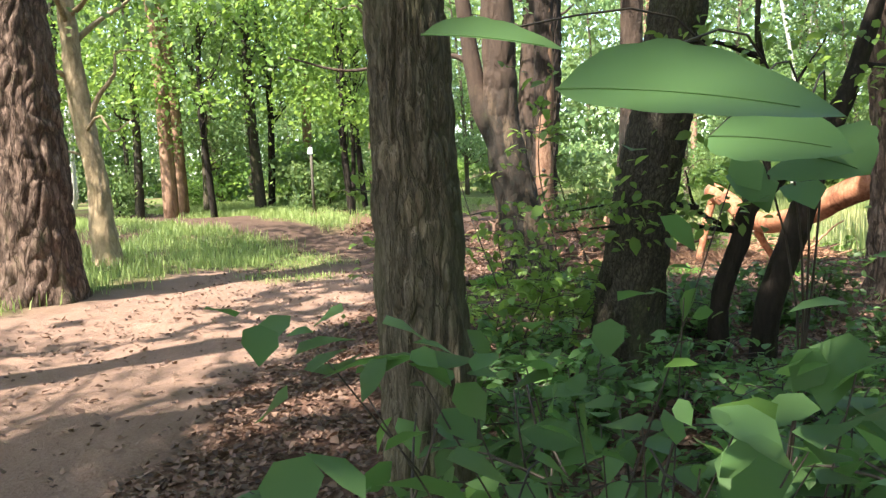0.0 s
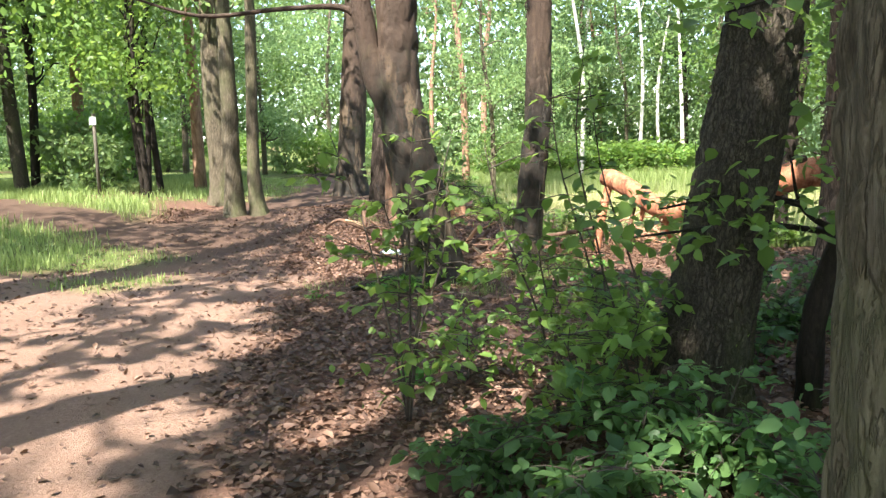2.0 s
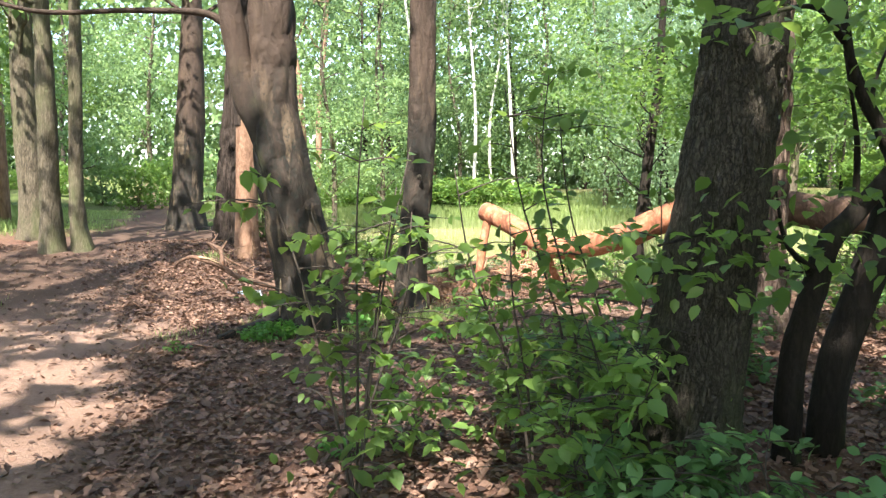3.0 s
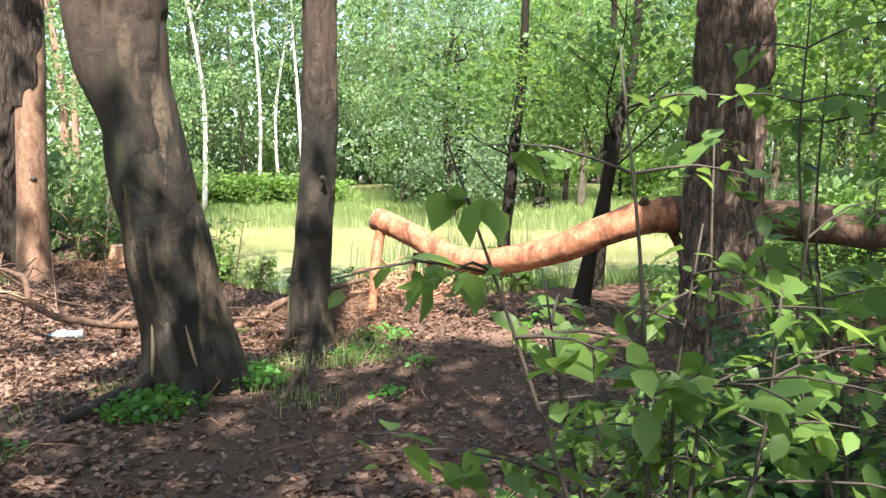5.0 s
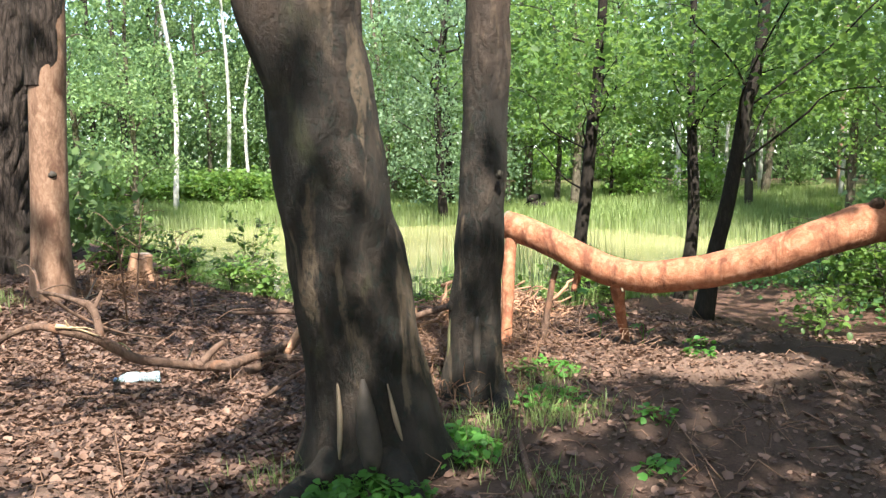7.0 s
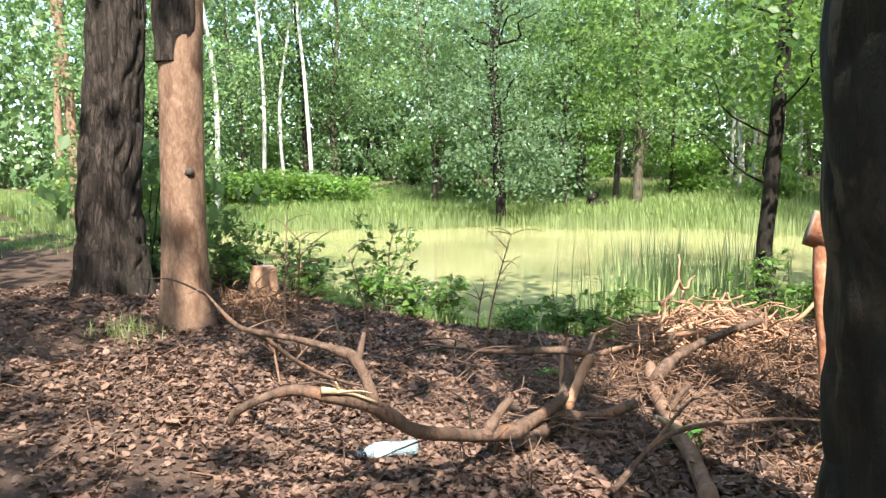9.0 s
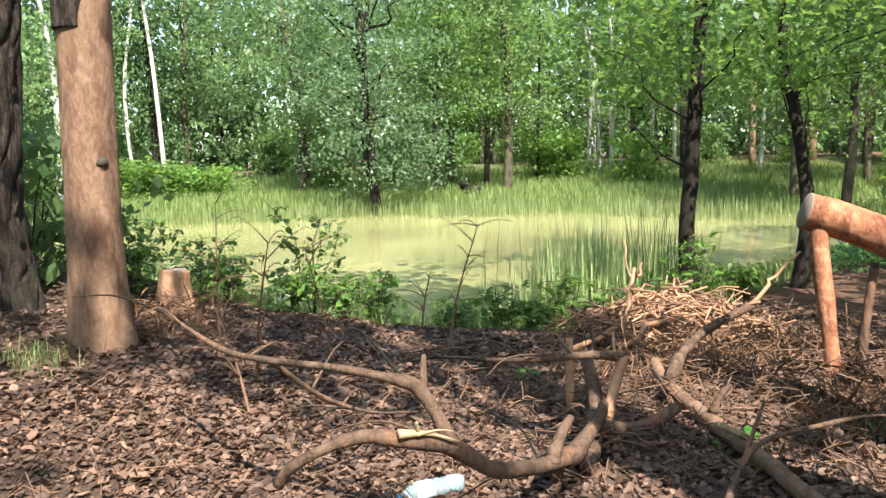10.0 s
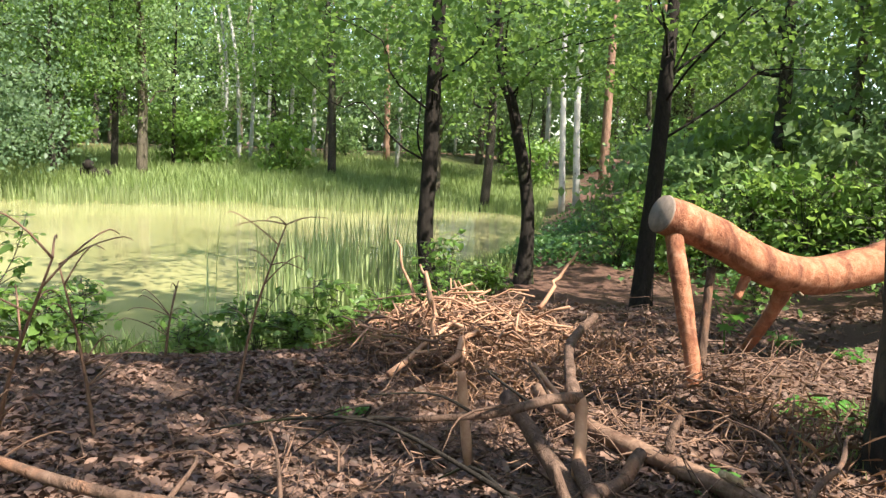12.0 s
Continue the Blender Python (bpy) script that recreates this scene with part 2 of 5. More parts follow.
def bark_mat(name, dark, mid, light, moss=0.0, plate=9.0, squash=0.28, deep=0.8, patch=None, patch_at=(0.55, 0.62), cracks=0.5, patch_scale=2.6):
    """Furrowed bark: plates that run up the stem, fine grain, blotches, and moss where asked."""
    m, t, b = material(name)
    v = coords(t, (1, 1, squash))
    warp = noise_tex(t, v, 9.0, 5, 0.7)
    vw = mixc(t, 0.2, v, warp, "ADD")
    vor = node(t, "ShaderNodeTexVoronoi", Scale=plate)
    vor.feature = "DISTANCE_TO_EDGE"
    t.links.new(vw, vor.inputs["Vector"])
    grain = noise_tex(t, v, plate * 2.6, 8, 0.75, 0.6)
    furrow = noise_tex(t, coords(t, (1, 1, squash * 0.7)), plate * 1.3, 4, 0.6, 0.8)
    crack = ramp(t, vor.outputs["Distance"], [(0.0, (0, 0, 0)), (0.07, (0.4, 0.4, 0.4)), (0.17, (1, 1, 1))])
    crack = mixc(t, cracks, (1.0, 1.0, 1.0), crack)
    crack = mixc(t, cracks * 0.5, crack, ramp(t, furrow, [(0.40, (0, 0, 0)), (0.54, (1, 1, 1))]), "MULTIPLY")
    col = ramp(t, grain, [(0.32, dark), (0.48, mid), (0.64, light)])
    col = mixc(t, 0.35, col, mid)
    col = mixc(t, crack, tuple(c * 0.32 for c in dark), col)
    big = noise_tex(t, coords(t, (1, 1, 0.5)), 1.6, 4)
    col = mixc(t, ramp(t, big, [(0.35, (0, 0, 0)), (0.7, (0.5, 0.5, 0.5))]), col, mid)
    if patch:
        pn = noise_tex(t, coords(t, (1, 1, 0.35)), patch_scale, 5, 0.65, 0.4)
        col = mixc(t, ramp(t, pn, [(patch_at[0], (0, 0, 0)), (patch_at[1], (0.85, 0.85, 0.85))]), col, patch)
    if moss:
        mn = noise_tex(t, coords(t, (1, 1, 0.4)), 2.2, 5, 0.65)
        col = mixc(t, ramp(t, mn, [(0.62 - moss * 0.3, (0, 0, 0)), (0.8 - moss * 0.2, (0.6, 0.6, 0.6))]), col, (0.075, 0.10, 0.035))
    t.links.new(col, b.inputs["Base Color"])
    b.inputs["Roughness"].default_value = 0.9
    b.inputs["Specular IOR Level"].default_value = 0.2
    h = mixc(t, 0.35, crack, grain)
    bump(t, b, h, deep, 0.02)
    return m


def smooth_bark():
    """Smooth dark bark with pale upright streaks, moss tint and fine level wrinkles."""
    m, t, b = material("smooth_dark_bark")
    wrinkle = noise_tex(t, coords(t, (1, 1, 0.7)), 26, 8, 0.75)
    mott = noise_tex(t, coords(t, (1, 1, 0.5)), 7, 7, 0.7, 0.5)
    col = ramp(t, mott, [(0.32, (0.006, 0.005, 0.0045)), (0.5, (0.017, 0.013, 0.010)), (0.68, (0.055, 0.040, 0.031))])
    streak = noise_tex(t, coords(t, (1, 1, 0.22)), 4.2, 5, 0.6, 0.4)
    col = mixc(t, ramp(t, streak, [(0.54, (0, 0, 0)), (0.58, (0.9, 0.9, 0.9))]), col, mixc(t, mott, (0.03, 0.022, 0.015), (0.17, 0.125, 0.085)))
    black = noise_tex(t, coords(t, (1, 1, 0.3)), 2.3, 4, 0.55, 0.5)
    col = mixc(t, ramp(t, black, [(0.50, (0, 0, 0)), (0.55, (0.85, 0.85, 0.85))]), col, mixc(t, mott, (0.008, 0.007, 0.006), (0.034, 0.028, 0.024)))
    moss = noise_tex(t, coords(t, (1, 1, 0.6)), 3.1, 5, 0.6)
    col = mixc(t, ramp(t, moss, [(0.60, (0, 0, 0)), (0.75, (0.45, 0.45, 0.45))]), col, (0.07, 0.085, 0.035))
    col = mixc(t, ramp(t, wrinkle, [(0.38, (0.7, 0.7, 0.7)), (0.48, (0, 0, 0))]), col, (0.008, 0.016, 0.013))
    sep = t.nodes.new("ShaderNodeSeparateXYZ")
    t.links.new(coords(t, (1, 1, 0.42)), sep.inputs[0])
    edge = t.nodes.new("ShaderNodeMath")
    edge.operation = "ADD"
    t.links.new(sep.outputs[2], edge.inputs[0])
    t.links.new(noise_tex(t, coords(t, (1, 1, 0.35)), 2.9, 5, 0.6, 0.6), edge.inputs[1])
    # Paler, browner bark higher up the stem, above a ragged edge.
    upper_bark = mixc(t, mott, (0.014, 0.010, 0.008), (0.10, 0.064, 0.048))
    half = t.nodes.new("ShaderNodeMath")
    half.operation = "MULTIPLY"
    half.inputs[1].default_value = 0.5
    t.links.new(edge.outputs[0], half.inputs[0])
    col = mixc(t, ramp(t, half.outputs[0], [(0.66, (0, 0, 0)), (0.86, (0.8, 0.8, 0.8))]), col, upper_bark)
    t.links.new(col, b.inputs["Base Color"])
    b.inputs["Roughness"].default_value = 0.75
    b.inputs["Specular IOR Level"].default_value = 0.3
    bump(t, b, mixc(t, 0.6, wrinkle, mott), 1.0, 0.06)
    return m


def leaf_mat(name, dark, light, through_col, rough=0.45, share=0.5):
    """Leaves that let light through; each differs a little."""
    m, t, b = material(name)
    geo, info = t.nodes.new("ShaderNodeNewGeometry"), t.nodes.new("ShaderNodeObjectInfo")
    c = ramp(t, geo.outputs["Random Per Island"], [(0.0, dark), (0.55, tuple((x + y) / 2 for x, y in zip(dark, light))), (1.0, light)])
    hsv = node(t, "ShaderNodeHueSaturation")
    mul = node(t, "ShaderNodeMapRange")
    for k, v in zip(("From Min", "From Max", "To Min", "To Max"), (0, 1, 0.7, 1.25)):
        mul.inputs[k].default_value = v
    t.links.new(info.outputs["Random"], mul.inputs[0])
    t.links.new(mul.outputs[0], hsv.inputs["Value"])
    t.links.new(c, hsv.inputs["Color"])
    t.links.new(hsv.outputs[0], b.inputs["Base Color"])
    b.inputs["Roughness"].default_value = rough
    b.inputs["Specular IOR Level"].default_value = 0.35
    tr = t.nodes.new("ShaderNodeBsdfTranslucent")
    tc = mixc(t, 0.5, hsv.outputs[0], through_col)
    t.links.new(tc, tr.inputs[0])
    mx = node(t, "ShaderNodeMixShader", Fac=share)
    t.links.new(b.outputs[0], mx.inputs[1])
    t.links.new(tr.outputs[0], mx.inputs[2])
    t.links.new(mx.outputs[0], t.nodes["Material Output"].inputs[0])
    return m


def plain_mat(name, a, b_col, scale=8, rough=0.8, rel=0.3, metal=0.0, squash=(1, 1, 1)):
    m, t, b = material(name)
    v = coords(t, squash)
    n1, n2 = noise_tex(t, v, scale, 6, 0.65), noise_tex(t, v, scale * 0.17, 3)
    c = ramp(t, n1, [(0.3, a), (0.7, b_col)])
    c = mixc(t, ramp(t, n2, [(0.4, (0, 0, 0)), (0.7, (0.5, 0.5, 0.5))]), c, tuple(x * 0.7 for x in a))
    t.links.new(c, b.inputs["Base Color"])
    b.inputs["Roughness"].default_value, b.inputs["Metallic"].default_value = rough, metal
    bump(t, b, n1, rel, 0.006)
    return m


PINE = bark_mat("pine_bark", (0.035, 0.022, 0.017), (0.135, 0.092, 0.074), (0.36, 0.275, 0.23), 0.1, 11, 0.3, 1.0, cracks=0.9)
# Dark pine bark, lowered further in tone to paint in shade.
PINE_DARK_SHADED = bark_mat("dark_shaded_pine_bark", (0.016, 0.012, 0.010), (0.042, 0.031, 0.026), (0.096, 0.075, 0.064), 0.1, 16, 0.22, 1.0, cracks=0.8)
OAK = bark_mat("ridged_grey_bark", (0.059, 0.050, 0.036), (0.126, 0.106, 0.077), (0.230, 0.198, 0.149), 0.5, 27, 0.2, 1.0, cracks=0.62)
DARK_BARK = bark_mat("dark_scaly_bark", (0.027, 0.025, 0.021), (0.07, 0.061, 0.048), (0.14, 0.122, 0.094), 0.35, 32, 0.5, 1.0, cracks=0.85)
BEECH = smooth_bark()
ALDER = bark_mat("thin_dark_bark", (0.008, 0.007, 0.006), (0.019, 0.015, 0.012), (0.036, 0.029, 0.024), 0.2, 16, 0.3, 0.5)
PALE = bark_mat("pale_flaking_bark", (0.160, 0.120, 0.080), (0.320, 0.248, 0.160), (0.464, 0.368, 0.248), 0.3, 6, 0.4, 0.6)
PEELED = bark_mat("peeled_orange_bark", (0.09, 0.050, 0.034), (0.20, 0.120, 0.082), (0.33, 0.22, 0.16), 0.0, 9, 0.5, 0.7, (0.09, 0.045, 0.03), (0.50, 0.64), 0.15, 7.0)
LOGBARK = bark_mat("thin_orange_bark", (0.13, 0.045, 0.025), (0.33, 0.135, 0.075), (0.53, 0.30, 0.20), 0.0, 6, 0.9, 1.0, (0.11, 0.04, 0.025), (0.49, 0.62), 0.2, 6.0)
LOGDARK = bark_mat("grey_brown_log_bark", (0.063, 0.038, 0.028), (0.126, 0.077, 0.056), (0.196, 0.126, 0.091), 0.1, 9, 0.5, 0.8)
REDPINE = bark_mat("far_red_pine_bark", (0.160, 0.088, 0.060), (0.264, 0.160, 0.112), (0.352, 0.240, 0.176), 0.1, 7, 0.3, 0.5)
BIRCH = bark_mat("white_birch_bark", (0.30, 0.285, 0.25), (0.46, 0.445, 0.41), (0.56, 0.54, 0.50), 0.0, 3, 1.6, 0.2, (0.10, 0.09, 0.08), (0.60, 0.66), 0.05, 5.0)
DEADWOOD = bark_mat("dead_branch_bark", (0.05, 0.031, 0.023), (0.115, 0.071, 0.052), (0.215, 0.145, 0.108), 0.0, 10, 0.5, 0.9, (0.20, 0.10, 0.06), (0.55, 0.66), 0.4, 5.0)
TWIG = plain_mat("brown_twigs", (0.10, 0.055, 0.035), (0.25, 0.142, 0.092), 20)
PALE_TWIG = plain_mat("stripped_tan_sticks", (0.26, 0.128, 0.074), (0.47, 0.275, 0.172), 14)
DARK_TWIG = plain_mat("dark_thin_twigs", (0.026, 0.021, 0.017), (0.060, 0.045, 0.034), 20)
SPLINTER = plain_mat("weathered_split_wood", (0.149, 0.112, 0.074), (0.248, 0.186, 0.124), 30, squash=(1, 1, 0.2))
BREAK = plain_mat("fresh_broken_wood", (0.280, 0.198, 0.115), (0.421, 0.319, 0.198), 40, squash=(1, 1, 0.3))
CUTWOOD = plain_mat("weathered_sawn_wood", (0.14, 0.11, 0.09), (0.27, 0.21, 0.17), 25)

LEAF = leaf_mat("fresh_green_leaves", (0.06, 0.125, 0.032), (0.165, 0.28, 0.07), (0.4, 0.58, 0.11))
LEAF_BANK = leaf_mat("bank_tree_leaves", (0.045, 0.098, 0.026), (0.125, 0.225, 0.055), (0.3, 0.46, 0.085))
LEAF_LOW = leaf_mat("undergrowth_leaves", (0.04, 0.1, 0.04), (0.12, 0.23, 0.08), (0.2, 0.38, 0.08))
# Less saturated than LEAF: distance haze is put into the leaf colour.
LEAF_HAZY = leaf_mat("hazy_woodland_leaves", (0.062, 0.122, 0.05), (0.215, 0.32, 0.135), (0.40, 0.54, 0.18))
LEAF_BLUE = leaf_mat("grey_green_leaves", (0.085, 0.15, 0.08), (0.215, 0.32, 0.185), (0.32, 0.46, 0.2))
NEEDLE = leaf_mat("pine_needles", (0.055, 0.11, 0.045), (0.13, 0.21, 0.08), (0.2, 0.32, 0.09), 0.5, 0.25)
GRASS = leaf_mat("grass_blades", (0.13, 0.19, 0.06), (0.3, 0.38, 0.14), (0.4, 0.5, 0.17), 0.5, 0.4)
REED = leaf_mat("reed_blades", (0.19, 0.25, 0.1), (0.4, 0.46, 0.23), (0.46, 0.55, 0.26), 0.5, 0.4)
CLOVER = leaf_mat("bright_low_leaves", (0.05, 0.16, 0.03), (0.11, 0.27, 0.05), (0.20, 0.42, 0.06))
LITTER = leaf_mat("fallen_brown_leaves", (0.045, 0.026, 0.020), (0.235, 0.142, 0.104), (0.24, 0.13, 0.07), 0.6, 0.12)
DRY_FERN = leaf_mat("dry_tan_fronds", (0.14, 0.075, 0.045), (0.33, 0.19, 0.12), (0.3, 0.18, 0.08), 0.7, 0.2)


def ground_mat():
    m, t, b = material("woodland_ground")
    v = coords(t)
    at = t.nodes.new("ShaderNodeAttribute")
    at.attribute_name = "cover"
    sep = t.nodes.new("ShaderNodeSeparateColor")
    t.links.new(at.outputs["Color"], sep.inputs[0])
    n_fine, n_mid, n_big = noise_tex(t, v, 45, 8, 0.7), noise_tex(t, v, 7, 6, 0.65), noise_tex(t, v, 0.9, 5)
    vor = node(t, "ShaderNodeTexVoronoi", Scale=16.0, Randomness=1.0)
    t.links.new(mixc(t, 0.1, v, n_mid, "ADD"), vor.inputs["Vector"])
    flakes = ramp(t, vor.outputs["Distance"], [(0.0, (0.226, 0.129, 0.094)), (0.35, (0.131, 0.070, 0.050)), (0.7, (0.056, 0.031, 0.025))])
    earth = ramp(t, n_fine, [(0.3, (0.056, 0.031, 0.024)), (0.55, (0.145, 0.081, 0.061)), (0.75, (0.244, 0.145, 0.106))])
    litter = mixc(t, ramp(t, n_mid, [(0.35, (0.2, 0.2, 0.2)), (0.65, (0.8, 0.8, 0.8))]), earth, flakes)
    # Colour of the lane's sand and of the sun patch painted beside the log.
    sand_and_sun = ramp(t, n_fine, [(0.3, (0.165, 0.105, 0.081)), (0.55, (0.24, 0.160, 0.126)), (0.8, (0.315, 0.224, 0.184))])
    sand_and_sun = mixc(t, ramp(t, n_mid, [(0.45, (0, 0, 0)), (0.68, (0.75, 0.75, 0.75))]), sand_and_sun, (0.20, 0.125, 0.095))
    trod = ramp(t, n_fine, [(0.3, (0.049, 0.030, 0.024)), (0.6, (0.090, 0.058, 0.044)), (0.8, (0.134, 0.085, 0.065))])
    turf = ramp(t, n_fine, [(0.3, (0.05, 0.07, 0.02)), (0.7, (0.13, 0.18, 0.05))])
    c = mixc(t, sep.outputs[2], litter, trod)
    c = mixc(t, sep.outputs[0], c, sand_and_sun)
    c = mixc(t, sep.outputs[1], c, turf)
    c = mixc(t, ramp(t, n_big, [(0.35, (0, 0, 0)), (0.7, (0.35, 0.35, 0.35))]), c, (0.10, 0.07, 0.055))
    t.links.new(c, b.inputs["Base Color"])
    b.inputs["Roughness"].default_value = 0.95
    b.inputs["Specular IOR Level"].default_value = 0.15
    bump(t, b, mixc(t, 0.5, n_fine, n_mid), 0.9, 0.05)
    return m


def water_mat():
    m, t, b = material("murky_pond_water")
    v = coords(t)
    n = noise_tex(t, v, 0.35, 4)
    c = ramp(t, n, [(0.35, (0.23, 0.225, 0.10)), (0.65, (0.31, 0.295, 0.145))])
    t.links.new(c, b.inputs["Base Color"])
    b.inputs["Roughness"].default_value = 0.12
    b.inputs["IOR"].default_value = 1.33
    bump(t, b, noise_tex(t, coords(t, (1, 1, 1)), 3.0, 3), 0.04, 0.02)
    return m


GROUND, WATER_MAT = ground_mat(), water_mat()


# ---- ground and pond ----
def make_ground():
    def axis(lo, hi, fine_lo, fine_hi, cell):
        near = list(np.arange(fine_lo, fine_hi + 1e-6, cell))
        out, s, q = [], cell, fine_hi
        while q < hi:
            s *= 1.22
            q += s
            out.append(q)
        low, s, q = [], cell, fine_lo
        while q > lo:
            s *= 1.22
            q -= s
            low.append(q)
        return np.array(low[::-1] + near + out)
    xs, ys = axis(-400, 400, -8, 9, 0.11), axis(-400, 400, -1, 21, 0.11)
    gx, gy = np.meshgrid(xs, ys)
    z = height(gx, gy)
    v = np.stack([gx.ravel(), gy.ravel(), z.ravel()], 1)
    nx = len(xs)
    i = (np.arange(len(ys) - 1)[:, None] * nx + np.arange(nx - 1)).ravel()
    f = np.stack([i, i + 1, i + nx + 1, i + nx], 1).tolist()
    ob = part("ground", (v, f), GROUND)
    col = ob.data.color_attributes.new("cover", "FLOAT_COLOR", "POINT")
    data = np.ones((len(v), 4), np.float32)
    # The ellipse near (3.65, 9.6) paints a patch of sunlight into the ground colour.
    data[:, 0] = np.maximum(lane(gx, gy) * step(13.5, 9, gy), 0.75 * step(1.1, 0.6, np.hypot((gx - 3.65 + 0.55 * (gy - 9.6)) / 0.55, (gy - 9.6) / 1.0))).ravel()
    data[:, 1] = grassy(gx, gy).ravel()
    data[:, 2] = np.maximum(bare(gx, gy), lane(gx, gy)).ravel()
    col.data.foreach_set("color", data.ravel())
    return tagged(ob, "brown woodland floor with a sandy lane, grass patches and a painted sun patch", "ground", kind="structure")


make_ground()
lo, hi = POND.min(0) - 2, POND.max(0) + 2
tagged(part("water", ([(lo[0], lo[1], WATER), (hi[0], lo[1], WATER), (hi[0], hi[1], WATER), (lo[0], hi[1], WATER)], [(0, 1, 2, 3)]), WATER_MAT),
       "still murky yellow-green water of a woodland pond", "pond", kind="structure")


# ---- trees ----
def trunk_geo(line, radii, sides=40, dz=0.05, amp=0.02, ridges=9, seed=0, flare=0.0, run=1.6, roots=5):
    """A standing stem along line, furrowed up its length, flared into roots at its foot."""
    p = np.asarray(line, float)
    total = np.linalg.norm(np.diff(p, axis=0), axis=1).sum()
    n = max(8, int(total / dz))
    q = smooth_line(np.column_stack([p, radii]), n)
    v, f = tube(q[:, :3], q[:, 3], sides)
    c = np.repeat(q[:, :3], sides, axis=0)
    out = v - c
    rad = np.linalg.norm(out, axis=1)
    a = np.tile(np.linspace(0, 2 * math.pi, sides, endpoint=False), n)
    zz = v[:, 2] - p[0][2]
    k = ridges / 6.3
    s = np.stack([np.cos(a) * k, np.sin(a) * k, zz * run * 1.5], 1) + (vnoise(np.stack([np.cos(a), np.sin(a), zz * 1.5], 1) * 1.5, seed + 5)[:, None] - 0.5) * 0.8
    ridge = 1 - np.abs(2 * vnoise(s * [2.6, 2.6, 1.0], seed) - 1)
    d = amp * (0.5 - ridge ** 2.2) + amp * 0.7 * (vnoise(np.stack([np.cos(a) * 4, np.sin(a) * 4, zz * 6], 1), seed + 2) - 0.5)
    if flare:
        d = d + flare * np.exp(-np.clip(zz, 0, 9) / 0.16) * (0.35 + 0.9 * np.clip(np.cos(a * roots + seed), 0, 1)) + flare * 0.35 * np.exp(-np.clip(zz, 0, 9) / 0.5)
    return c + out / rad[:, None] * (rad + d)[:, None], f


# Places where the canopy stands open to the sun: x, y, z, radius.
LANE_GAPS = [(-2.6, 4.1, 0, 1.35), (-1.7, 5.9, 0, 0.6), (-3.4, 6.2, 0, 0.8), (-3.3, 7.7, 0, 0.45), (-4.6, 9, 0, 0.8), (-3, 10.4, 0, 0.5), (-1.6, 8.2, 0, 0.5), (-5.5, 7.3, 2.2, 1.5),
             (-6.8, 10.4, 1.4, 1), (-1.3, 5, 0, 0.4), (-4.2, 12.2, 0, 0.7), (-6.5, 13.5, 0, 1.1), (-2.2, 12.8, 0, 0.4), (-1.2, 3.4, 0, 0.35), (-5.8, 5.6, 0, 0.9), (-8.5, 12, 0, 1.2),
             (0.6, 5.2, 1.2, 0.6), (0.1, 4.8, 0.4, 0.5), (-0.1, 4.1, 0, 0.4), (-0.6, 3.6, 0, 0.4), (-0.4, 4.7, 0, 0.35), (1.2, 3.6, 0.3, 0.25)]
LOG_GAPS = [(0.2, 9.45, 3.1, 0.75), (1.95, 10, 2.7, 0.6), (3.2, 10.85, 0.95, 0.5), (3.45, 10.4, 0.75, 0.42), (3.7, 9.9, 0.7, 0.4), (4.0, 9.3, 0.8, 0.3), (3.0, 10.15, 0, 0.5), (3.55, 9.75, 0, 0.6),
            (4.0, 9.25, 0, 0.5), (4.5, 9.0, 0, 0.4), (4.6, 7.7, 2.8, 0.5), (4.3, 12.2, 0.2, 0.8), (2.6, 11.3, 0.1, 0.47), (6.0, 8.6, 0.8, 0.7), (6.2, 10.8, 3.8, 1.3), (8.5, 9.5, 0.8, 1.2)]
BANK_GAPS = [(-0.75, 10.7, 0, 0.45), (-0.1, 12.2, 0, 0.4), (-0.95, 9.85, 0, 0.4), (1.6, 11.6, 0.1, 0.3), (0.4, 12.1, 0, 0.43), (-0.5, 14.3, 0, 0.6), (-0.2, 13.3, 0, 0.55), (-0.8, 12.9, 0, 0.5), (-0.8, 11.6, 0, 0.35), (0.25, 15.2, 1.7, 0.55), (2.6, 14.2, 0, 0.39),
             (-1.2, 6.9, 0, 0.4), (-0.3, 10.6, 0, 0.45), (1.2, 10.4, 0, 0.4), (1.5, 12.7, 0, 0.4), (5.0, 13.9, 0.3, 0.9), (3.2, 15.4, 0.4, 0.8), (6.6, 13.2, 0.3, 0.9),
             (8.0, 12.4, 0.3, 1.0), (7.0, 13.4, 4.0, 1.5), (7.8, 12.4, 4.2, 1.3)]
GAPS = LANE_GAPS + LOG_GAPS + BANK_GAPS


def sunny(p):
    """Which leaves would stand between the sun and an open place."""
    keep = np.ones(len(p), bool)
    for x, y, z, r in GAPS:
        d = p - np.array([x, y, z])
        along = d @ SUN
        off = np.linalg.norm(d - along[:, None] * SUN, axis=1)
        wob = r * (0.75 + 0.5 * vnoise(p * 1.3, 77))
        keep &= ~((off < wob) & (along > 0))
    return keep


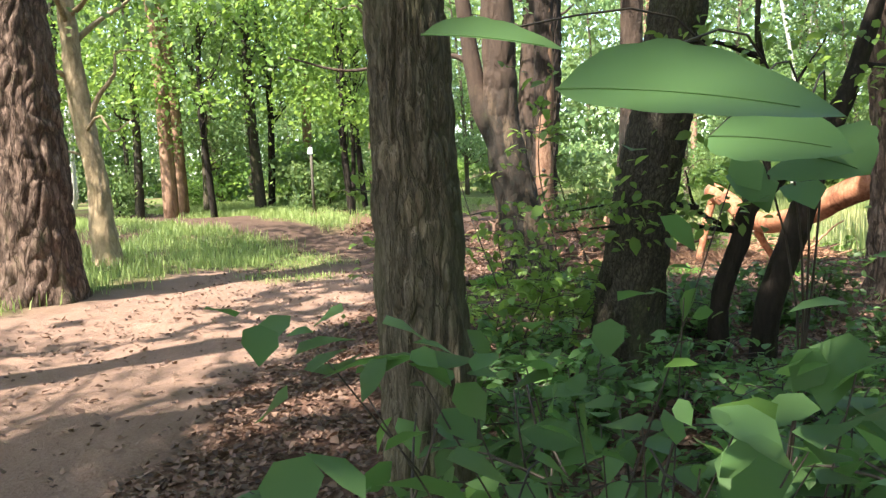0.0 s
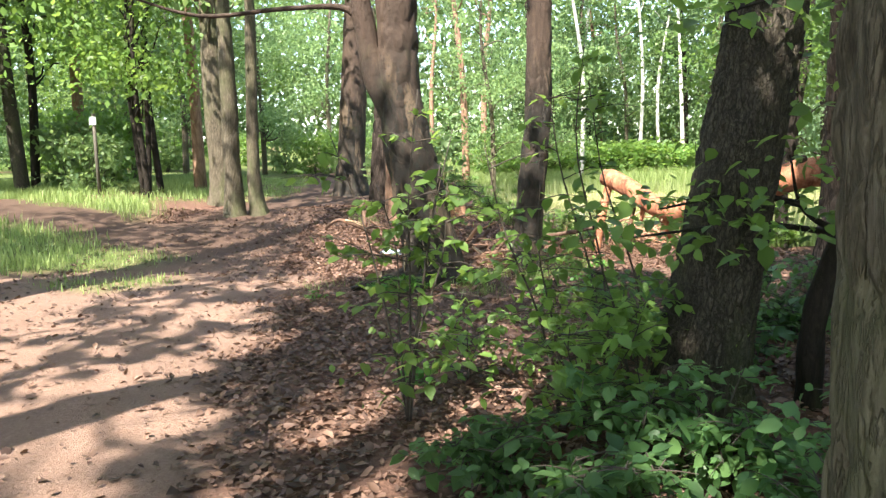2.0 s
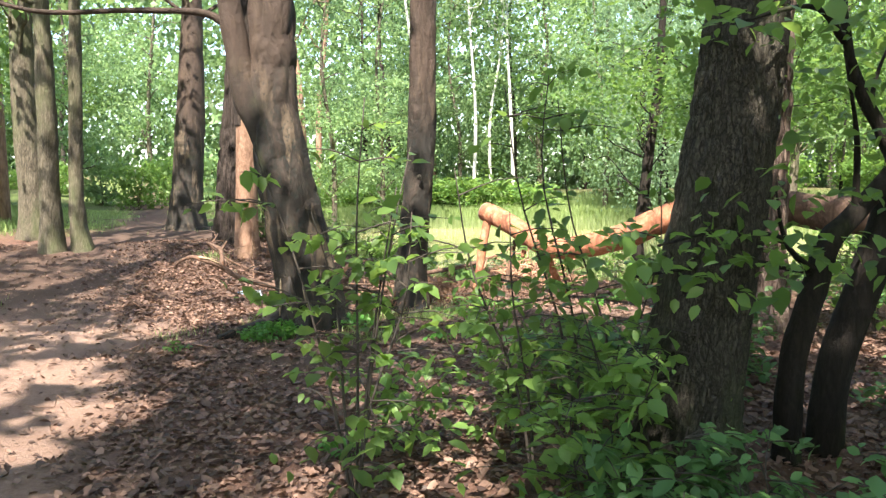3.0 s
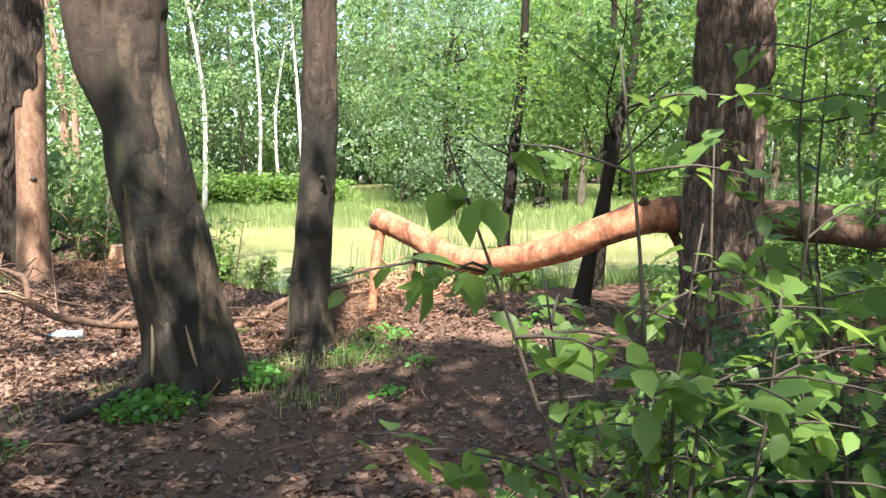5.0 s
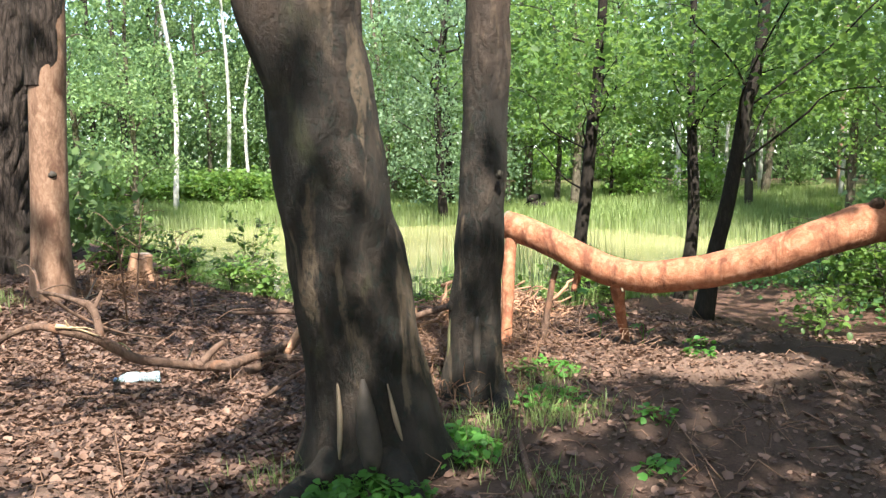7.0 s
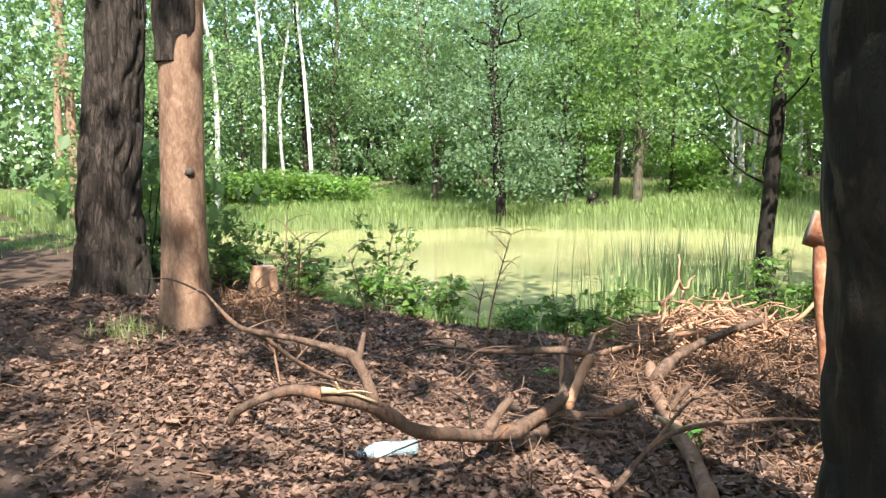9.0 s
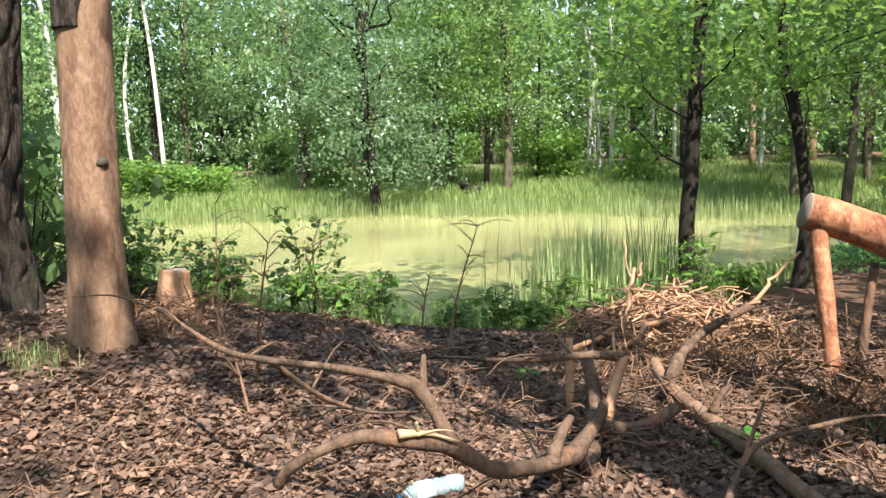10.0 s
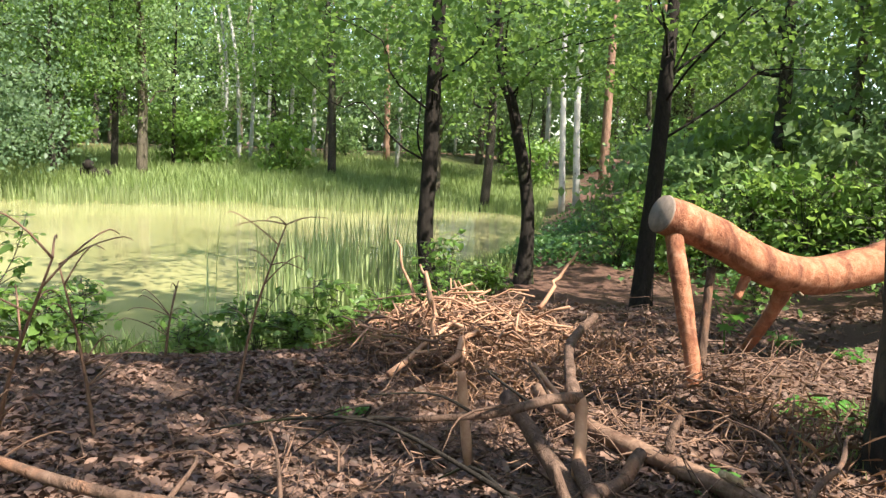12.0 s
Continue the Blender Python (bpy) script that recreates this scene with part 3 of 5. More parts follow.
def crown_points(n, radius, z0, z1, g, clumps=60, spread=0.55, flatness=0.35, hollow=0.35):
    """Leaf places of a crown: many flattened clumps set unevenly through a rounded space."""
    a, u = g.uniform(0, 2 * math.pi, clumps), g.uniform(0, 1, clumps)
    r = radius * np.sqrt(g.uniform(hollow ** 2, 1, clumps)) * (0.55 + 0.45 * np.sin(np.clip(u, 0.08, 0.95) * math.pi)) * g.uniform(0.75, 1.15, clumps)
    c = np.stack([np.cos(a) * r, np.sin(a) * r, z0 + (z1 - z0) * u], 1)
    k = g.integers(0, clumps, n)
    s = spread * g.uniform(0.6, 1.5, clumps)[k]
    return c[k] + g.normal(0, 1, (n, 3)) * np.stack([s, s, s * flatness], 1), c


def limbs_geo(top_line, tips, g, r=0.03, sides=5):
    geos = []
    for tip in tips:
        z = max(top_line[0][2] + 0.3, tip[2] - g.uniform(0.4, 1.4))
        z = min(z, top_line[-1][2])
        a = np.array([np.interp(z, top_line[:, 2], top_line[:, 0]), np.interp(z, top_line[:, 2], top_line[:, 1]), z])
        m = (a + tip) / 2 + np.array([0, 0, 0.18 * np.linalg.norm(tip - a) * g.uniform(0.2, 1)])
        w = 0.07 * np.linalg.norm(tip - a)
        geos.append(tube(smooth_line([a, (a + m) / 2 + g.normal(0, w, 3), m, (m + tip) / 2 + g.normal(0, w, 3), tip], 11), np.linspace(r, r * 0.15, 11), sides))
    return join(*geos)


def near_tree(name, x, y, line, radii, bark, label, category="tree", leaf=LEAF_HAZY, crown=None, seed=1, extra=(), **k):
    """A tree that the camera passes: stem, limbs, and a crown overhead. line is local, from the ground up."""
    g = np.random.default_rng(seed)
    z = ground_at(x, y)
    ob = thing(name, (x, y, z), label, category)
    stem = part("trunk", trunk_geo(line, radii, seed=seed, **k), bark, ob)
    for nm, geo, mat in extra:
        part(nm, geo, mat, stem if nm in ("bark_scar", "hollow", "knot", "moss_strip", "bark_remnant", "dead_twig") else ob)
    if crown:
        n, radius, z0, z1, size, clumps = crown
        top = np.array(line[-1])
        pts, tips = crown_points(n, radius, z0, z1, g, clumps)
        pts = pts + [top[0], top[1], 0]
        pts = pts[sunny(pts + [x, y, z])]
        part("crown", leaves(pts, size, g, 0.45), leaf, ob)
        for tip in tips[:14]:
            part("limb", limbs_geo(np.array(line, float), [tip + [top[0], top[1], 0]], g, 0.06), bark, ob)
    return ob


def up(pts):
    return [np.array(p, float) for p in pts]


HIGH = (1900, 3.3, 6.5, 11.5, 0.28, 70)
near_tree("oak_tree", 0.98, 2.06, up([(0.02, 0, -0.15), (0.01, 0, 0.6), (0, 0, 1.2), (-0.01, 0.02, 2.2), (-0.05, 0.05, 5), (0, 0, 9), (0.1, 0, 12)]), [0.19, 0.175, 0.165, 0.155, 0.14, 0.1, 0.04], OAK,
          "grey-brown trunk with deep upright bark ridges", seed=11, crown=(1700, 3.3, 6.5, 11.5, 0.25, 70), amp=0.024, ridges=13, sides=200, dz=0.02, flare=0.07, run=4.0)
near_tree("oak_tree", 1.80, 4.84, up([(-0.06, 0, -0.15), (0, 0, 0.5), (0.15, 0, 1.4), (0.36, 0.08, 2.4), (0.7, 0.2, 5), (0.9, 0.3, 9), (1, 0.3, 12)]), [0.28, 0.235, 0.215, 0.2, 0.17, 0.12, 0.05], DARK_BARK,
          "dark leaning trunk with rough scaly bark among saplings", seed=12, crown=(1800, 3.3, 6.5, 11.5, 0.25, 70), amp=0.02, ridges=16, sides=180, dz=0.025, run=5.0, flare=0.10)
near_tree("pine_tree", 4.60, 7.76, up([(0, 0, -0.15), (0, 0, 0.5), (0.0, 0, 1.6), (-0.06, -0.12, 3), (-0.1, -0.15, 6), (0, 0, 11), (0, 0, 14)]), [0.38, 0.335, 0.32, 0.30, 0.26, 0.18, 0.06], PINE,
          "thick pine trunk with deep plated bark beside the fallen log", seed=13, leaf=NEEDLE, crown=(1500, 2.6, 9, 14, 0.26, 40), amp=0.04, ridges=12, sides=170, dz=0.03, flare=0.12, run=2.6)
near_tree("pine_tree", -5.55, 7.35, up([(0, 0, -0.2), (0, 0, 0.5), (0, 0, 1.6), (-0.05, 0, 3), (-0.15, 0, 6), (-0.2, 0, 11), (-0.2, 0, 14)]), [0.56, 0.51, 0.49, 0.47, 0.40, 0.24, 0.06], PINE,
          "stout pine with reddish grey plated bark in tall grass", seed=14, leaf=NEEDLE, crown=(2600, 3.7, 8.2, 13.5, 0.24, 60), amp=0.045, ridges=14, sides=150, dz=0.04, flare=0.12, run=2.2)
near_tree("old_tree", -6.8, 10.4, up([(0, 0, -0.2), (-0.08, 0, 0.6), (-0.12, 0, 1.6), (-0.4, 0.1, 2.8), (-0.6, 0.2, 5), (-0.6, 0.2, 8)]), [0.25, 0.2, 0.17, 0.17, 0.12, 0.04], PALE,
          "pale flaking trunk with dead twigs at the grass edge", seed=15, crown=(900, 2.6, 3.2, 8, 0.14, 40), amp=0.03, ridges=6, flare=0.08,
          extra=[("dead_twig", tube(smooth_line([(-0.3, 0, 2.2), (0.2, -0.2, 2.5), (0.5, -0.3, 2.2), (0.9, -0.3, 2.4)], 9), np.linspace(0.03, 0.008, 9), 6), PALE),
                 ("dead_twig", tube(smooth_line([(-0.15, 0, 1.8), (-0.5, -0.2, 1.95), (-0.9, -0.2, 1.85)], 7), np.linspace(0.03, 0.008, 7), 6), PALE)])
# The forked beech beside the lane: a stout stem, and a heavy limb that bends away to one side.
FORK = tube(smooth_line([(-0.12, 0, 1.1), (-0.24, 0, 1.65), (-0.42, 0, 2.1), (-0.56, 0, 2.45), (-0.63, 0, 2.9), (-0.72, 0, 3.6), (-0.85, 0, 5.0), (-0.9, 0, 7.5)], 60),
            np.interp(np.linspace(0, 1, 60), [0, 0.14, 0.3, 0.45, 0.7, 1], [0.10, 0.16, 0.165, 0.135, 0.11, 0.04]), 24, 0.07, 4.0, 3)
SIDE_BRANCH = tube(smooth_line([(-0.62, 0, 2.9), (-0.76, 0, 3.06), (-0.98, 0, 3.13), (-1.6, -0.05, 3.10), (-2.4, -0.2, 3.02), (-3.2, -0.3, 3.25)], 26), np.linspace(0.05, 0.012, 26), 10, 0.15, 6.0, 4)
MOSSY = plain_mat("mossy_bare_wood", (0.10, 0.10, 0.04), (0.24, 0.22, 0.11), 24, squash=(1, 1, 0.2))
near_tree("beech_tree", 0.50, 9.48, up([(0.08, 0, -0.15), (0.02, 0, 0.4), (-0.05, 0, 0.8), (-0.2, 0, 1.6), (-0.28, 0, 2.3), (-0.28, 0, 3.2), (-0.3, 0, 6), (-0.3, 0.1, 11)]), [0.37, 0.32, 0.30, 0.275, 0.235, 0.225, 0.18, 0.05], BEECH,
          "dark smooth forked trunk leaning beside the lane", seed=16, crown=HIGH, amp=0.026, ridges=4, sides=96, dz=0.03, flare=0.16, roots=4,
          extra=[("limb", FORK, BEECH), ("branch", SIDE_BRANCH, BEECH),
                 ("root", tube(smooth_line([(-0.2, -0.1, 0.14), (-0.45, -0.19, 0.07), (-0.9, -0.33, 0.0)], 14), np.linspace(0.11, 0.03, 14), 12, 0.2, 6), BEECH),
                 ("root", tube(smooth_line([(-0.08, -0.25, 0.14), (-0.13, -0.55, 0.05), (-0.2, -0.88, -0.01)], 14), np.linspace(0.10, 0.025, 14), 12, 0.2, 6), BEECH),
                 ("bark_scar", tube(smooth_line([(-0.30, -0.20, 0.14), (-0.285, -0.19, 0.34), (-0.275, -0.155, 0.56)], 8), [0.004, 0.010, 0.014, 0.015, 0.014, 0.012, 0.008, 0.003], 8), SPLINTER),
                 ("bark_scar", tube(smooth_line([(-0.03, -0.36, 0.22), (-0.06, -0.335, 0.36), (-0.09, -0.32, 0.52)], 8), [0.004, 0.009, 0.013, 0.014, 0.013, 0.01, 0.007, 0.003], 8), SPLINTER),
                 # No cavity here: a dark strip on the bark paints the hollow's shade.
                 ("hollow", tube(smooth_line([(-0.17, -0.32, 0.05), (-0.19, -0.29, 0.3), (-0.2, -0.27, 0.55)], 8), [0.01, 0.05, 0.06, 0.06, 0.055, 0.045, 0.03, 0.01], 10), DARK_TWIG)])
near_tree("beech_tree", 1.76, 10.02, up([(0, 0, -0.15), (0.02, 0.02, 0.4), (0.07, 0.03, 1.0), (0.18, 0.08, 2.0), (0.22, 0.08, 3.5), (0.3, 0.1, 6), (0.3, 0.1, 11)]), [0.20, 0.175, 0.165, 0.16, 0.15, 0.12, 0.04], BEECH,
          "slim dark trunk with a hollow scar near its mossy foot", seed=17, crown=HIGH, amp=0.016, ridges=4, sides=72, dz=0.03, flare=0.13, roots=3,
          # The hollow is a near-black strip; its inner shade is only colour.
          extra=[("hollow", tube(smooth_line([(-0.085, -0.135, 0.12), (-0.09, -0.125, 0.35), (-0.08, -0.12, 0.6)], 8), [0.01, 0.025, 0.03, 0.032, 0.03, 0.03, 0.025, 0.01], 8), DARK_TWIG),
                 ("moss_strip", tube(smooth_line([(-0.18, 0.11, -0.02), (-0.137, 0.086, 0.2), (-0.115, 0.077, 0.42), (-0.098, 0.073, 0.62)], 14), [0.05] * 11 + [0.046, 0.04, 0.025], 14, 0.22, 9), MOSSY),
                 ("knot", tube([(-0.10, 0.09, 0.64), (-0.14, 0.12, 0.66)], [0.045, 0.03], 12, 0.25, 20), BEECH),
                 ("root", tube(smooth_line([(0.02, -0.1, 0.12), (0.05, -0.25, 0.05), (-0.12, -0.36, 0.03), (-0.3, -0.5, 0.0)], 16), np.linspace(0.10, 0.03, 16), 12, 0.2, 6), BEECH),
                 ("bark_scar", tube(smooth_line([(-0.125, -0.07, 0.2), (-0.12, -0.07, 0.36), (-0.11, -0.075, 0.52)], 8), [0.004, 0.012, 0.016, 0.018, 0.018, 0.014, 0.01, 0.004], 8), SPLINTER),
                 ("knot", tube([(0.08, -0.16, 1.55), (0.09, -0.19, 1.55)], [0.035, 0.02], 10), DARK_BARK)])
near_tree("pine_tree", 0.22, 15.22, up([(0, 0, -0.15), (0, 0, 0.5), (0.02, 0, 1.2), (0.06, 0, 2.3), (0.1, 0, 3.2), (0.2, 0, 7), (0.3, 0, 12)]), [0.22, 0.195, 0.185, 0.185, 0.18, 0.14, 0.05], PEELED,
          "orange pine trunk stripped of its bark on the bank", seed=18, leaf=NEEDLE, crown=(700, 2.2, 9, 13, 0.24, 30), amp=0.004, ridges=5, sides=48, dz=0.05, flare=0.07,
          extra=[("knot", tube([(0.02, -0.16, 1.32), (0.02, -0.205, 1.33)], [0.05, 0.03], 10, 0.3, 30), DARK_TWIG),
                 ("bark_remnant", trunk_geo(up([(0.02, 0.0, 2.25), (0.07, 0, 3.2), (0.2, 0, 7), (0.3, 0, 12)]), [0.17, 0.2, 0.155, 0.06], amp=0.02, seed=5), PINE_DARK_SHADED)])
near_tree("pine_tree", 0.03, 16.81, up([(0, 0, -0.15), (0.01, 0, 0.5), (0.05, 0, 1.3), (0.2, 0, 2.8), (0.3, 0, 4.5), (0.4, 0, 8), (0.4, 0, 13)]), [0.37, 0.32, 0.295, 0.275, 0.25, 0.2, 0.06], PINE_DARK_SHADED,
          "thick dark pine with furrowed bark, shade painted in, on a rooty mound", seed=19, leaf=NEEDLE, crown=(800, 2.4, 9, 14, 0.24, 30), amp=0.035, ridges=12, sides=140, dz=0.04, flare=0.14, run=2.4)
# Four oaks added out of view; their crowns only throw shade into the scene.
for sx, sy, lean, sd in [(-4.4, 2.2, 1.7, 22), (-4.6, -1.5, 1.0, 23), (2.6, -2.8, 0.3, 24), (-1.6, -4.6, 0.4, 25)]:
    near_tree("oak_tree", sx, sy, up([(0, 0, -0.15), (0.1, 0, 2), (lean * 0.6, 0, 6), (lean, 0, 9), (lean, 0, 12)]), [0.34, 0.27, 0.22, 0.16, 0.06], OAK, "added oak out of view, its crown shading the ground", seed=sd, crown=(4200 if sy < -4 else 2500 if sx < 0 else 1200, 4.2, 6.5, 12, 0.3, 80), amp=0.02, ridges=15, sides=28, dz=0.1, flare=0.1)
TWIN = "grey trunk of a leaning pair beside the lane"
near_tree("twin_stem_tree", -3.05, 16.36, up([(0, 0, -0.15), (0, 0, 1), (0.02, 0, 3), (0.0, 0, 8)]), [0.21, 0.165, 0.15, 0.06], OAK, TWIN, seed=20, crown=(900, 2.5, 5, 10, 0.2, 40), sides=24, dz=0.1, flare=0.08,
          extra=[("trunk", trunk_geo(up([(0.5, 0, -0.15), (0.42, 0, 0.8), (0.5, 0, 3), (0.7, 0, 8)]), [0.17, 0.125, 0.11, 0.04], sides=24, dz=0.1, flare=0.08, seed=4), OAK)])
near_tree("oak_tree", -3.75, 18.6, up([(0, 0, -0.15), (0, 0, 1), (-0.05, 0, 3), (0, 0, 9)]), [0.32, 0.26, 0.24, 0.06], OAK, "ridged grey trunk behind a leaning pair of stems", seed=21, crown=(1000, 2.8, 4.5, 11, 0.2, 40), sides=28, dz=0.1, flare=0.08)
near_tree("beech_tree", -0.9, 21.2, up([(0, 0, -0.15), (0.05, 0, 1), (0.2, 0, 3), (0.5, 0, 9)]), [0.48, 0.37, 0.33, 0.08], BEECH, "stout dark trunk at the end of the lane", seed=22, crown=(1200, 3.2, 4.5, 12, 0.2, 50), sides=28, dz=0.1, flare=0.14)


# Thin dark trees on the pond bank, with low spreading leafage.
def bank_tree(x, y, line, radii, seed, n, radius, z0, z1, label):
    g = np.random.default_rng(seed)
    z = ground_at(x, y)
    ob = thing("alder_tree", (x, y, z), label, "tree", "thin trees on the pond bank")
    ln = np.array(line, float)
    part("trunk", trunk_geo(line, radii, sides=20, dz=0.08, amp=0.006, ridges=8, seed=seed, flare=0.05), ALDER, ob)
    pts, tips = crown_points(n, radius, z0, z1, g, 70, 0.42, 0.28, 0.25)
    top = np.array([np.interp(pts[:, 2], ln[:, 2], ln[:, 0]), np.interp(pts[:, 2], ln[:, 2], ln[:, 1])]).T
    pts[:, :2] += top
    tips[:, 0] += np.interp(tips[:, 2], ln[:, 2], ln[:, 0])
    tips[:, 1] += np.interp(tips[:, 2], ln[:, 2], ln[:, 1])
    pts = pts[sunny(pts + [x, y, z])]
    a, far = g.uniform(0, 2 * math.pi, 30), radius * g.uniform(0.25, 1.0, 30)
    hang = np.stack([np.cos(a) * far, np.sin(a) * far, g.uniform(z0 - 0.15, z0 + 1.1, 30) + 0.10 * far], 1)
    hang[:, 0] += np.interp(hang[:, 2], ln[:, 2], ln[:, 0])
    low_pts = np.concatenate([h + g.normal(0, 1, (95, 3)) * [0.42, 0.42, 0.12] for h in hang])
    part("crown", leaves(np.concatenate([pts, low_pts]), 0.08, g, 0.6, fine=False, wide=0.38), LEAF_BANK, ob)
    for tip in hang[:3]:
        part("limb", limbs_geo(ln, [tip], g, 0.016), ALDER, ob)
    low = tips[np.argsort(tips[:, 2])][:34]
    for tip in low[:30:6]:
        part("limb", limbs_geo(ln, [tip], g, 0.017), ALDER, ob)
    return ob


BANK = "thin dark-barked tree with spreading light green leaves on the bank"
bank_tree(6.97, 13.37, up([(0.03, -0.03, -0.2), (-0.05, 0.04, 0.8), (0.05, 0.03, 1.6), (0.18, 0.03, 2.6), (0.35, 0.02, 4.0), (0.5, 0, 8)]), [0.14, 0.10, 0.095, 0.09, 0.075, 0.02], 31, 4200, 3.0, 2.7, 8.5, BANK)
bank_tree(7.85, 12.33, up([(0, -0.05, -0.2), (0.15, -0.08, 0.7), (0.3, -0.02, 1.3), (0.6, 0.22, 2.3), (0.98, 0.5, 3.4), (1.4, 0.7, 8)]), [0.13, 0.09, 0.085, 0.075, 0.06, 0.02], 32, 4200, 2.9, 2.6, 8.5, BANK)
bank_tree(6.20, 10.84, up([(-0.1, 0.08, -0.2), (0.1, 0.03, 0.8), (0.28, -0.03, 1.5), (0.5, -0.09, 2.6), (0.72, -0.14, 3.6), (1.0, -0.2, 8)]), [0.12, 0.09, 0.085, 0.078, 0.06, 0.02], 33, 4400, 3.1, 2.6, 8.5, BANK)


# The crooked little tree under the big ones.
def crooked_tree():
    g = np.random.default_rng(41)
    x, y = 2.4, 4.85
    z = ground_at(x, y)
    ob = thing("crooked_tree", (x, y, z), "dark crooked small tree with twisting branches", "tree")
    main = [(0.0, 0, -0.1), (0.03, 0, 0.5), (0.18, 0, 0.97), (0.22, -0.02, 1.15), (0.36, -0.05, 1.30), (0.54, -0.1, 1.52), (0.56, -0.05, 1.68), (0.42, 0, 1.95), (0.3, 0, 2.3), (0.35, 0.1, 3.0)]
    second = [(0.3, 0.05, -0.1), (0.36, 0.05, 0.45), (0.52, 0, 0.96), (0.64, -0.05, 1.4), (0.74, -0.1, 1.7), (0.95, 0.0, 2.2), (1.2, 0.1, 3.2), (1.3, 0.1, 5)]
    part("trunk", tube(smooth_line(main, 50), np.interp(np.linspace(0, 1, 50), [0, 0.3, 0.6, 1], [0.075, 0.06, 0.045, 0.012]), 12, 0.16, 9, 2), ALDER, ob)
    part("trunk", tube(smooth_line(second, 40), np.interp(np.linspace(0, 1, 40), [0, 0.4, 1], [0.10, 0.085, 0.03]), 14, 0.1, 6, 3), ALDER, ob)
    tips = []
    for a, b, c in [((0.18, 0, 0.99), (-0.12, -0.1, 1.16), (-0.2, -0.1, 1.45)), ((0.56, -0.1, 1.55), (0.5, 0, 1.9), (0.75, 0.1, 2.3)), ((0.36, -0.05, 1.3), (0.3, -0.1, 1.7), (0.1, -0.2, 2.1)),
                    ((-0.12, -0.1, 1.18), (-0.5, -0.15, 1.25), (-1.0, -0.3, 1.2)), ((0.15, 0, 1.0), (-0.4, -0.1, 1.08), (-1.1, -0.2, 1.05)), ((0.9, 0, 2.1), (1.3, -0.2, 2.0), (1.7, -0.5, 1.9)), ((0.3, 0, 2.2), (-0.1, -0.2, 2.3), (-0.7, -0.4, 2.15))]:
        part("branch", tube(smooth_line([a, b, c], 12), np.linspace(0.022, 0.005, 12), 7, 0.15, 12), ALDER, ob)
        tips += [np.array(b), np.array(c)]
    pts = np.concatenate([t + g.normal(0, 1, (70, 3)) * [0.3, 0.3, 0.06] for t in tips])
    part("leaf_sprays", leaves(pts, 0.075, g, 0.75, fine=True), LEAF, ob)


crooked_tree()


# ---- saplings and bushes ----
def sapling(g, tall, stems, reach, leaf_size, per_twig=11, twigs=11, bark=DARK_TWIG, leaf=LEAF, lean=0.18):
    """Thin stems with level twigs, each set with two rows of leaves."""
    stem_geo, twig_geos, pts = [], [], []
    for s in range(stems):
        a = g.uniform(0, 2 * math.pi)
        d = np.array([math.cos(a), math.sin(a), 0]) * lean * tall * g.uniform(0.4, 1.3)
        h = tall * g.uniform(0.65, 1.05)
        line = smooth_line([(0, 0, -0.05), d * 0.25 + [0, 0, h * 0.35], d * 0.6 + [g.normal(0, 0.05), g.normal(0, 0.05), h * 0.7], d + [0, 0, h]], 12)
        stem_geo.append(tube(line, np.linspace(0.003 + tall * 0.003, 0.0025, 12), 6))
        for k in range(twigs):
            u = g.uniform(0.22, 1.0)
            p = line[int(u * 11)]
            b = g.uniform(0, 2 * math.pi)
            ln = reach * g.uniform(0.4, 1.1) * (1.25 - 0.6 * u)
            q = p + np.array([math.cos(b) * ln, math.sin(b) * ln, g.uniform(-0.05, 0.22) * ln])
            twig_geos.append(tube(smooth_line([p, (p + q) / 2 + [0, 0, 0.08 * ln], q], 5), np.linspace(0.004, 0.0015, 5), 4, cap=False))
            t = g.uniform(0.2, 1.05, per_twig)[:, None]
            side = np.array([-math.sin(b), math.cos(b), 0]) * (g.choice([-1, 1], per_twig) * leaf_size * 0.5)[:, None]
            pts.append(p + (q - p) * t + side + g.normal(0, 0.012, (per_twig, 3)))
    return stem_geo, join(*twig_geos), leaves(np.concatenate(pts), leaf_size, g, 0.72, fine=True, wide=0.33)


def plant(name, x, y, seed, label, category, group="", leaf=LEAF, **k):
    g = np.random.default_rng(seed)
    ob = thing(name, (x, y, ground_at(x, y)), label, category, group)
    a, b, c = sapling(g, leaf=leaf, **k)
    for stem in a:
        part("stem", stem, DARK_TWIG, ob)
    tagged(part("twigwork", b, DARK_TWIG, ob), kind="stuff")
    part("foliage", c, leaf, ob)
    return ob


plant("hornbeam_bush", 0.10, 4.85, 51, "young many-stemmed bush with small light green leaves", "bush", tall=1.75, stems=6, reach=0.5, leaf_size=0.066, per_twig=9, twigs=10, lean=0.22)
SAP = "slender sapling with toothed green leaves in leaf litter"
for i, (x, y, h) in enumerate([(0.95, 4.85, 1.95), (1.3, 5.05, 2.1), (1.15, 5.6, 0.9), (1.5, 6.0, 0.7), (0.5, 5.5, 0.5), (1.62, 5.2, 1.9)]):
    plant("sapling", x, y, 60 + i, SAP, "sapling", "saplings under the trees", tall=h, stems=2, reach=0.48, leaf_size=0.066, per_twig=9, twigs=12)
BUSH = "leafy green undergrowth bush in deep shade"
